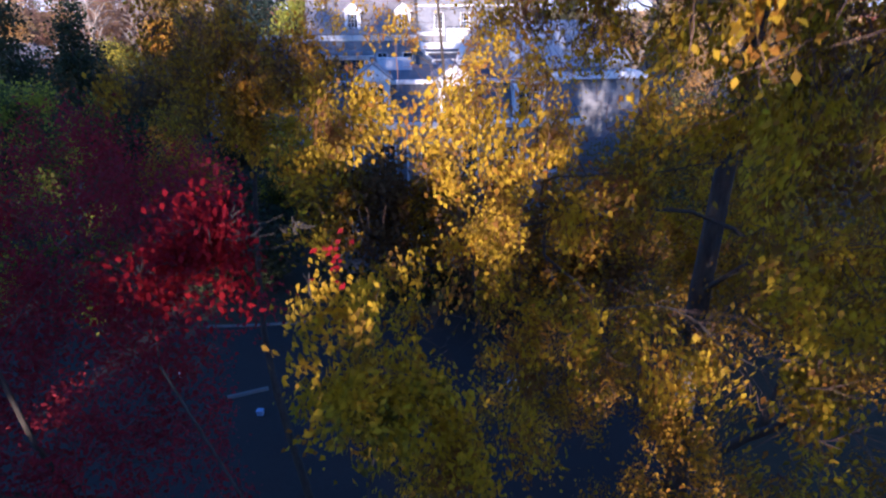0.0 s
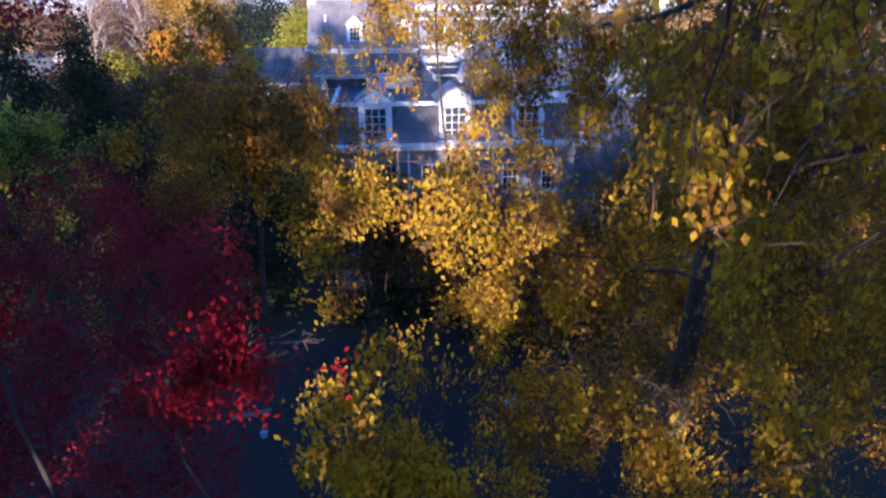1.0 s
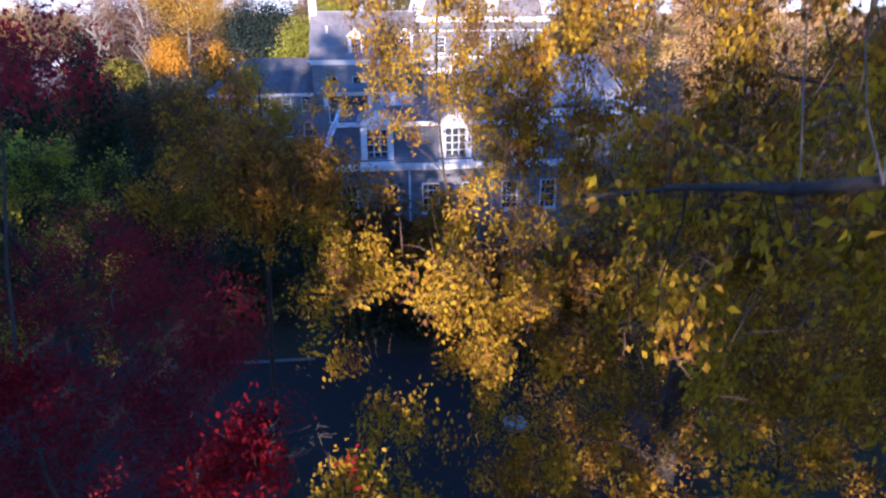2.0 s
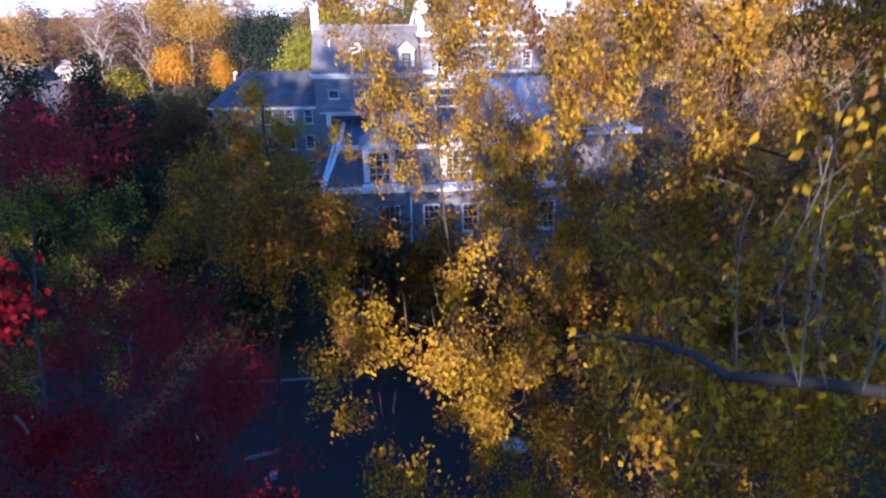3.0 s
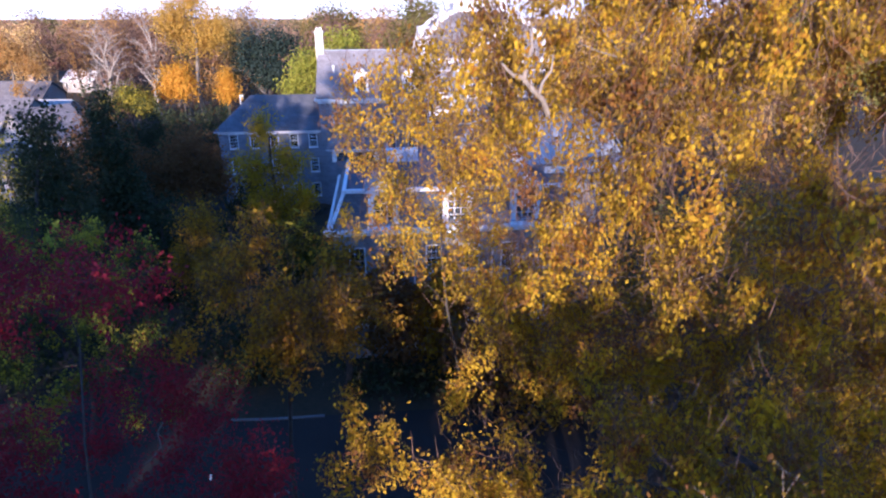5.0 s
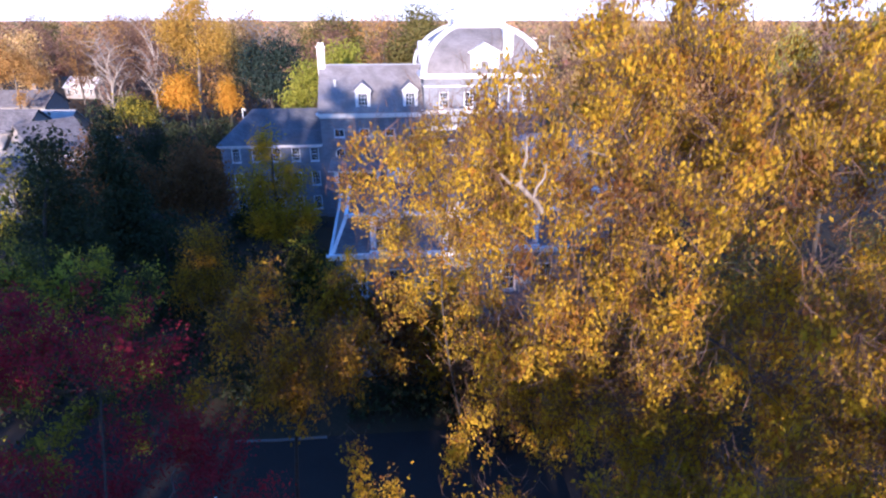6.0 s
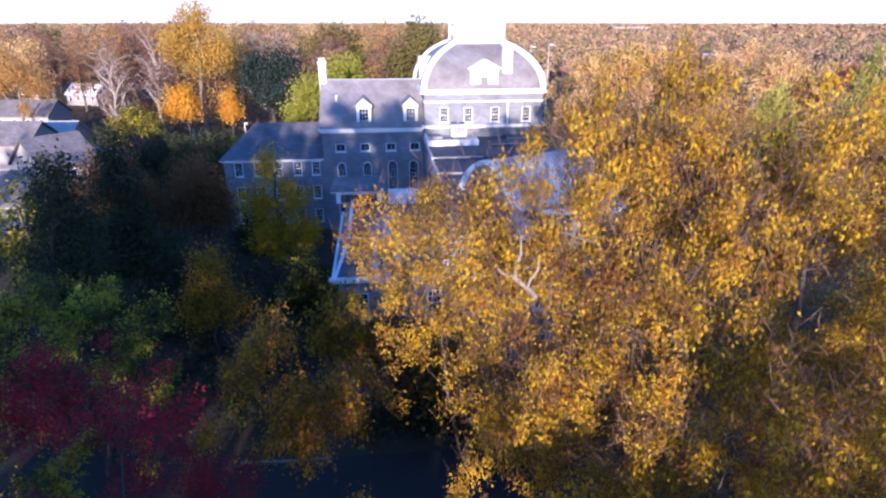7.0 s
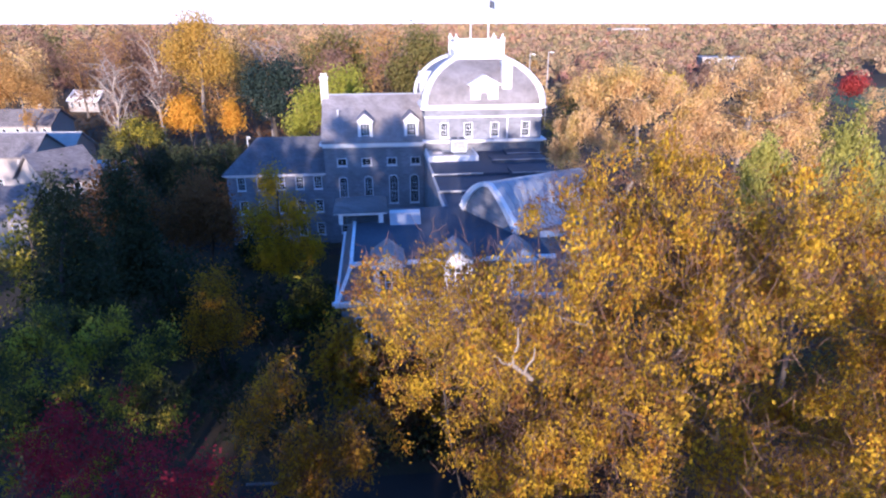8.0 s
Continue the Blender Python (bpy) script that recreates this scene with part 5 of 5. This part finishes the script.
# those farther off
SHADE_FAR = [
    (20, -19, 22.5, 4.4, 5000), (-36, -18, 28, 5, 7500),
    (-46, -20, 28, 5.2, 7500), (-58, -20, 28, 5.2, 7500), (-70, -18, 28, 5.4, 7500), (28, -18, 22, 5, 5000), (-22, 2, 22, 4.5, 900), (-27, 14, 18, 4, 900),
    (21, 4, 21, 4.5, 5000), (-12, -27, 24, 5, 7500), (-23, -26, 26, 5, 7500), (12, -30, 24, 5, 680),
]
for i, (x, y, h, r, fullness) in enumerate(SHADE_DRIVE + SHADE_THIN + SHADE_FAR):
    boughs = [blob(x - r * 0.3, y, h - r * 0.7, r * 0.7, r * 0.7, r * 0.7), blob(x + r * 0.4, y, h - r * 0.8, r * 0.7, r * 0.7, r * 0.7)]
    if 3 < x < 16 or x == 1.4:
        boughs.append(blob(x, y, h - r * 2.2, r * 0.6, r * 0.6, r * 0.5))
    else:
        boughs += [blob(x - r * 0.5, y, h - r * 2.0, r * 0.9, r, r), blob(x + r * 0.5, y + 1, h - r * 2.3, r * 0.9, r, r), blob(x, y - 1, h - r * 3.6, r, r, r * 1.1)]
    tree("shade_tree", "tall leafy amber tree out of view, added for its shade", (x, y, 0), boughs,
         AMBER, BARKDARK, fullness, 0.6, 100 + i, 0.45, per=36, droop=0.2, spray=0.42, branches=6, twigs=4, hollow=0.5)
# dim trees in the hollow left of the mansion
for i, (x, y, h, r, mat) in enumerate([(-41, 69, 12.5, 3.4, DARKGREEN), (-33, 75.5, 11, 2.8, BROWN), (-23, 68, 7.5, 2.6, DARKGREEN), (-25, 50, 10, 3.0, DARKGREEN), (-37, 49, 14.5, 3.4, GREEN), (-45, 80, 12, 3.4, DARKGREEN), (-50, 72, 12, 3.4, DARKGREEN), (-34.5, 90, 12, 3.4, DARKGREEN), (-42, 95, 10, 3.4, DARKGREEN), (-13.5, 52, 6.5, 2.2, GREEN), (-28.5, 34, 10, 3.0, DARKGREEN), (-13, 36.5, 6.0, 2.2, DARKGREEN), *[(x, y, 9.4, 2.7, DARKGREEN) for x, y in ((-59, 101), (-54.5, 99), (-50, 101), (-46, 100), (-41.5, 102), (-37, 101), (-32.5, 98))], (-6.8, 34.4, 11.0, 1.9, BRONZE), (-3.6, 34.7, 9.4, 1.7, BROWN), (-0.4, 34.8, 9.2, 1.7, BRONZE), (2.6, 31.6, 9.4, 2.2, BROWN), (5.8, 31.0, 9.6, 2.4, BRONZE), (9.0, 31.8, 9.6, 2.4, BROWN)]):
    tree("dim_tree", "dark-leaved tree standing in deep shade", (x, y, 0), [blob(x, y, h - r, r * 0.75, r * 0.75, r), blob(x - r * 0.6, y, h - r * 2, r * 0.9, r * 0.8, r), blob(x + r * 0.6, y, h - r * 2.1, r * 0.9, r * 0.8, r), blob(x, y - 0.5, max(r * 0.9, h - r * 3.2), r * 1.1, r, r)],
         mat, BARKDARK, 3000, 0.36, 200 + i, 0.25, per=12, droop=0.3, spray=0.4, branches=8, twigs=12, hollow=0.5, group="dim trees by the mansion")

# shaded trees between the sycamore and the oaks
for i, (x, y, h, r, mat) in enumerate([(13, 31, 14.5, 3.6, BRONZE), (19, 34, 15, 4.0, OLIVE), (25, 31, 14.5, 4.0, BRONZE), (31, 38, 15, 4.2, OLIVE), (22, 42, 14.5, 4.0, BRONZE), (38, 46, 15, 4.4, BRONZE), (15, 41, 13, 3.4, OLIVE)]):
    tree("bronze_tree", "shaded bronze and olive tree beside the mansion", (x, y, 0), [blob(x, y, h - r, r * 0.8, r * 0.8, r), blob(x - r * 0.6, y, h - r * 1.7, r * 0.9, r * 0.9, r), blob(x + r * 0.6, y, h - r * 1.8, r * 0.9, r * 0.9, r), blob(x, y - 1, h - r * 2.7, r * 1.1, r, r)],
         mat, BARKDARK, 6500, 0.26, 250 + i, 0.28, per=22, droop=0.4, spray=0.36, branches=8, twigs=12, hollow=0.5, group="shaded trees beside the mansion")


def undergrowth(name, label, x0, x1, y0, y1, n, high, material, seed, clear=(), low=0.4, leaf=0.3):
    """Low shade-loving shrubs, one object."""
    g = np.random.default_rng(seed)
    spots = []
    while len(spots) < n:
        x, y = g.uniform(x0, x1), g.uniform(y0, y1)
        if not any(a < x < b and c < y < d for a, b, c, d in clear):
            spots.append((x, y, high * g.uniform(low, 1.0)))
    c = np.repeat(np.array(spots), 11, axis=0)
    d = g.normal(0, 1, (len(c), 3))
    d /= np.linalg.norm(d, axis=1)[:, None]
    d[:, 2] = np.abs(d[:, 2])
    at = np.stack([c[:, 0], c[:, 1], c[:, 2] * 0.2], 1) + d * np.stack([c[:, 2] * 0.6, c[:, 2] * 0.6, c[:, 2] * 0.8], 1) * g.uniform(0.6, 1.0, (len(c), 1))
    return tagged(leaves(name, at, (leaf, leaf, leaf), 9, leaf, material, None, g, 0.2, 0.8), label, "shrubs", kind="stuff")


undergrowth("shrubs", "dark evergreen shrubs filling the shaded hollow", -66, -16, 60, 128, 330, 4.2, DARKGREEN, 301, ((-44, -16, 70, 75.5), (-33, -14, 74, 95), (-60, -46, 74, 92), (-86, -60, 88, 114)))
undergrowth("shrubs", "dim shrubs along the drive", -40, -11, 34, 60, 130, 2.6, DARKGREEN, 302)
undergrowth("shrubs", "dim shrubs at the foot of the front wing", -8, 9, 33.2, 36.0, 26, 3.0, DARKGREEN, 303)

# unseen hedge, added to keep low sun off the drive
undergrowth("shrubs", "tall dark hedge out of view, added to block low sun", -60, 26, -31, -24, 250, 11.5, DARKGREEN, 306, low=0.75, leaf=1.0)
undergrowth("shrubs", "russet shrubs under the trees of the woods", -140, 20, 112, 190, 320, 6.4, BROWN, 304, ((-100, -60, 88, 140), (-60, -40, 105, 124)))
undergrowth("shrubs", "dim russet shrubs beside the mansion", 9, 60, 34, 110, 260, 4.5, BROWN, 305)

# ---------------------------------------------------------------- trees beyond the mansion
tree("cottonwood", "tall amber tree rising over the woods", (-53.0, 131.0, 0), [
    blob(-53, 130, 27, 5.0, 4, 4.2), blob(-57.5, 130, 22, 4, 4, 4.5), blob(-48.5, 130, 21, 3.6, 3.6, 5), blob(-53, 131, 19, 5.0, 4, 4)], leaf_material("yellow_amber_leaves", [(0.32, 0.19, 0.05), (0.56, 0.36, 0.05), (0.44, 0.27, 0.06)]), BARK, 9000, 0.5, 31, 0.6, per=8, rounded=True, spray=0.8)
tree("amber_tree", "broad amber tree before a pale house", (-88.0, 124.0, 0), [blob(-88, 124, 17.0, 4.2, 4, 3.4), blob(-92.5, 123.5, 14.5, 3.0, 3, 2.6), blob(-84, 123.5, 14.0, 3.0, 3.0, 2.6), blob(-87, 123, 9.5, 1.6, 1.6, 1.6)], AMBER, BARK, 5500, 0.42, 41, 0.4, per=14, rounded=True, spray=0.5)
tree("orange_tree", "small bright orange tree in the sun", (-51.7, 116.5, 0), [blob(-51.7, 116.5, 12.8, 3.2, 3, 2.9), blob(-50.5, 116.0, 10.6, 3.0, 3, 2.4), blob(-53.6, 116.0, 10.4, 2.6, 2.6, 2.4)], ORANGE, BARKDARK, 3800, 0.5, 32, 0.25, per=8, rounded=True, spray=0.55)
tree("orange_tree", "small bright orange pyramid-shaped tree in the sun", (-44.7, 122.5, 0), [blob(-44.7, 122.5, 11.8, 1.6, 1.6, 2.0), blob(-44.7, 122.3, 9.4, 2.6, 2.4, 2.2)], ORANGE, BARKDARK, 2600, 0.45, 33, 0.25, per=8, rounded=True, spray=0.5)
tree("cedar", "broad dark blue-green cedar", (-39.0, 132.5, 0), [blob(-35.5, 132, 17.6, 4.6, 4, 4.6), blob(-41.5, 132, 16.2, 4.8, 4, 4.6), blob(-38.5, 131, 12.4, 7.0, 5, 4.0)], CEDAR, BARKDARK, 9000, 0.55, 34, 0.5, per=8, rounded=True, spray=0.7)
tree("yellow_green_tree", "bright yellow-green tree behind the slate roof", (-20.0, 101.0, 0), [blob(-17.5, 101, 18.2, 3.6, 3.4, 3.2), blob(-22.5, 100, 15.0, 4.0, 3.6, 3.4), blob(-25.5, 100, 12.0, 2.6, 2.6, 2.4), blob(-18.0, 101, 13.0, 4, 3.4, 3)], YELGREEN, BARKDARK, 8000, 0.45, 35, 0.4, per=8, droop=-0.3, spray=0.6)
tree("shrub_tree", "low green tree with a sunlit yellow side", (-57.8, 110.5, 0), [blob(-58.5, 110.5, 9.4, 3.2, 3, 2.6), blob(-55.5, 110.0, 8.2, 2.8, 2.6, 2.6), blob(-61.5, 110.0, 7.6, 2.4, 2.4, 2.4)], GREEN, BARKDARK, 4200, 0.45, 36, 0.3, per=8, rounded=True, spray=0.5)
tree("olive_tree", "large olive-green tree in evening sun", (-29.0, 161.0, 0), [blob(-29, 160, 21.5, 6.5, 5, 5.2), blob(-34, 160, 17, 4.5, 4, 5), blob(-24, 160, 17, 4.5, 4, 5)], OLIVE, BARKDARK, 6000, 0.7, 37, 0.6, per=8, rounded=True, spray=0.9)
tree("olive_tree", "large yellow-olive tree in evening sun", (-6.0, 131.0, 0), [blob(-6, 130, 23.0, 5.4, 5, 4.4), blob(-10, 130, 18, 4, 4, 5), blob(-2, 130, 18, 4.2, 4, 5)], OLIVE, BARKDARK, 6000, 0.65, 38, 0.6, per=8, rounded=True, spray=0.9)
tree("yellow_tree", "small yellow tree far to the side", (53.5, 150.0, 0), [blob(53.5, 150, 13, 4.5, 4, 3.4)], leaf_material("lemon_leaves", [(0.55, 0.42, 0.02), (0.66, 0.50, 0.03)]), BARKDARK, 2600, 0.5, 39, 0.3, per=8, rounded=True, spray=0.7)
tree("red_tree", "distant scarlet tree beside the lawn", (112.5, 171.0, 0), [blob(112.5, 171, 11.8, 4.4, 4, 3.2)], leaf_material("scarlet_leaves", [(0.35, 0.05, 0.04), (0.45, 0.08, 0.06)]), BARKDARK, 2200, 0.55, 40, 0.3, per=8, rounded=True, spray=0.7)


def bare_tree(label, base, high, seed, spread=0.5):
    """A leafless tree: trunk, limbs, branches and twigs."""
    rng = np.random.default_rng(seed)
    root = tagged(new("bare_tree"), label, "tree")
    root.location = base
    wood = Wood()
    stem = bend((0, 0, -0.2), (rng.normal(0, 0.6), 0, high * 0.72), 0, rng, 8)
    wood.add(stem, high * 0.018, high * 0.006, 7)
    for i in range(15):
        s = stem[int(rng.integers(2, 9))]
        a = rng.uniform(0, 6.28)
        e = s + Vector((math.cos(a) * spread, math.sin(a) * spread, rng.uniform(0.5, 1.0))) * high * rng.uniform(0.18, 0.36)
        l = bend(s, e, 0.04, rng, 5)
        wood.add(l, high * 0.008, high * 0.003, 5)
        for j in range(7):
            q = l[int(rng.integers(1, 6))]
            t = q + Vector((*rng.normal(0, 0.55, 2), rng.uniform(0.1, 0.9))) * high * 0.13
            b = bend(q, t, 0.05, rng, 3)
            wood.add(b, high * 0.0035, high * 0.0015, 4)
            for k in range(3):
                q2 = b[int(rng.integers(1, 4))]
                wood.add([q2, q2 + Vector((*rng.normal(0, 0.5, 2), rng.uniform(0.0, 0.8))) * high * 0.06], high * 0.0016, high * 0.0008, 3)
    wood.mesh("trunk", SILVERBARK, root)
    return root


bare_tree("pale leafless tree in evening sun", (-62.5, 113.0, 0), 23, 51)
bare_tree("pale leafless tree in the woods", (-45.0, 150.0, 0), 26, 52)
bare_tree("pale leafless tree among golden trees", (-72.0, 150.0, 0), 27, 53)

def mast(x, y, high):
    """A slim lamp mast with a short arm and a lamp head."""
    root = tagged(new("lamp_mast"), "slim pale lamp mast above the trees", "lamp mast")
    root.location = (x, y, 0)
    w = Wood()
    w.add([Vector((0, 0, 0)), Vector((0, 0, high * 0.5)), Vector((0, 0, high))], 0.16, 0.09, 8)
    w.mesh("pole", METALROOF, root)
    part("arm", boxes((-0.05, 1.0, -0.05, 0.05, high - 0.12, high)), METALROOF, root)
    part("lamp_head", boxes((0.7, 1.4, -0.16, 0.16, high - 0.30, high - 0.121)), METALROOF, root)


mast(27.0, 170.0, 20.5)
mast(22.0, 170.0, 20.0)

# wood-edge trees: a few kinds, set out over the middle distance
KINDS = []
for i, (nm, lab, mat) in enumerate([("amber_tree", "amber autumn tree in the woods", AMBER), ("tan_tree", "tan autumn tree in the woods", OAK), ("hazy_tree", "nearly bare brown-twigged tree in the woods", MAUVE), ("olive_green_tree", "olive-green tree in the woods", OLIVE), ("green_wood_tree", "dark green tree in the woods", GREEN)]):
    KINDS.append(tree(nm, lab, (0, 0, 0), [blob(0, 0, 15.5, 4.4, 4.2, 4.2), blob(-3, 0.5, 12, 3.4, 3.2, 3.6), blob(3, -0.5, 11.5, 3.4, 3.2, 3.6), blob(0.5, 2, 9.5, 3.6, 3.4, 3), blob(0, 0, 6.0, 4.2, 4.0, 3.0)], mat, BARK if i in (0, 2) else BARKDARK, 2100, 0.54, 60 + i, 0.36, per=18, spray=0.6, branches=6, twigs=4, rounded=True, group="trees of the woods"))
rng = np.random.default_rng(7)
spots = []
for _ in range(4000):
    y = rng.uniform(104, 250)
    x = rng.uniform(-0.85, 0.82) * y
    if len(spots) >= 112:
        break
    if -32 < x < 16 and y < 112 or (x > 10 and y < 92):
        continue
    if any((x - a) ** 2 + (y - b) ** 2 < 46 for a, b, _ in spots):
        continue
    if any((x - a) ** 2 + (y - b) ** 2 < r * r for a, b, r in ((-53, 124, 11), (-36, 119, 9), (-34, 109, 8), (-49, 108, 7), (-43, 113, 6), (-44.7, 121, 7), (-38, 128, 9), (-20, 101, 8), (-58, 107, 9), (-88, 131, 13), (-62, 111, 6), (-72, 95, 16), (112, 168, 10), (53, 148, 8), (166, 380, 30))):
        continue
    if 0.64 < x / y < 0.76 and 150 < y or -0.63 < x / y < -0.55 and y < 165 or x / y < -0.62 and y < 132:
        continue
    spots.append((x, y, 0))
first = [True] * 5
for x, y, _ in spots:
    right = x / y > 0.1
    k = int(rng.choice(5, p=[0.22, 0.26, 0.24, 0.18, 0.10] if right else [0.36, 0.08, 0.40, 0.11, 0.05]))
    s = rng.uniform(0.62, 0.92) if right or abs(x / y) < 0.1 else rng.uniform(0.9, 1.25) + 0.2 * (y > 150)
    m = Matrix.Translation((x, y, 0)) @ Matrix.Rotation(rng.uniform(0, 6.28), 4, "Z") @ Matrix.Diagonal((s * rng.uniform(0.9, 1.15), s * rng.uniform(0.9, 1.15), s, 1))
    if first[k]:
        KINDS[k].matrix_world = m
        first[k] = False
    else:
        c = copy_thing(KINDS[k], Matrix())
        c.matrix_world = m


def far_woods(name, label, y0, y1, spacing, high, per, size, material, seed, half=0.98):
    """Woods out to the horizon: crowns of leaf clumps on a jittered grid, one object."""
    g = np.random.default_rng(seed)
    pts = []
    y = y0
    while y < y1:
        n = int(2 * half * y / spacing)
        xs = np.linspace(-half * y, half * y, n) + g.normal(0, spacing * 0.35, n)
        hs = high * g.uniform(0.55, 1.2, n)
        ys = y + g.normal(0, spacing * 0.35, n)
        keep = (g.uniform(0, 1, n) < 0.86) & ~((xs > 150) & (xs < 260) & (ys > 222) & (ys < 280)) & ~((xs > 0.385 * ys) & (xs < 0.50 * ys) & (ys > 300) & (ys < 395))
        pts.append(np.stack([xs, ys, hs], 1)[keep])
        y += spacing
    p = np.concatenate(pts)
    c = np.repeat(p, per, axis=0)
    d = g.normal(0, 1, (len(c), 3))
    d /= np.linalg.norm(d, axis=1)[:, None]
    d[:, 2] = np.abs(d[:, 2]) * 1.0 - 0.35
    r = (c[:, 2] * 0.36)[:, None]
    at = np.stack([c[:, 0], c[:, 1], c[:, 2] * 0.66], 1) + d * r * g.uniform(0.8, 1.04, (len(c), 1))
    ob = leaves(name, at, (0.1, 0.1, 0.1), 1, size, material, None, g, 0.1, 1.0, d, 0.16)
    tone = ob.data.attributes.new("crown_tone", "FLOAT", "POINT")
    tone.data.foreach_set("value", np.repeat(g.uniform(0, 0.92, len(p)), per * 4).astype(np.float32))
    return tagged(ob, label, "woods", kind="stuff")


WOODS = woods_material("autumn_woods", [(0.25, 0.16, 0.10), (0.30, 0.19, 0.11), (0.25, 0.20, 0.08), (0.34, 0.22, 0.13), (0.10, 0.11, 0.05), (0.29, 0.18, 0.12), (0.35, 0.24, 0.10), (0.24, 0.11, 0.08), (0.30, 0.21, 0.13), (0.17, 0.16, 0.07), (0.37, 0.24, 0.13), (0.46, 0.34, 0.07)], 0.03)
far_woods("near_woods", "mixed autumn woods behind the mansion", 225, 520, 9.0, 15, 80, 1.2, WOODS, 71, 0.84)
far_woods("middle_woods", "autumn woods stretching over the plain", 520, 1300, 13, 15, 17, 3.1, WOODS, 72, 0.82)
far_woods("horizon_woods", "hazy autumn woods out to the horizon", 1300, 4800, 42, 16, 9, 8.0, WOODS, 73, 0.82)
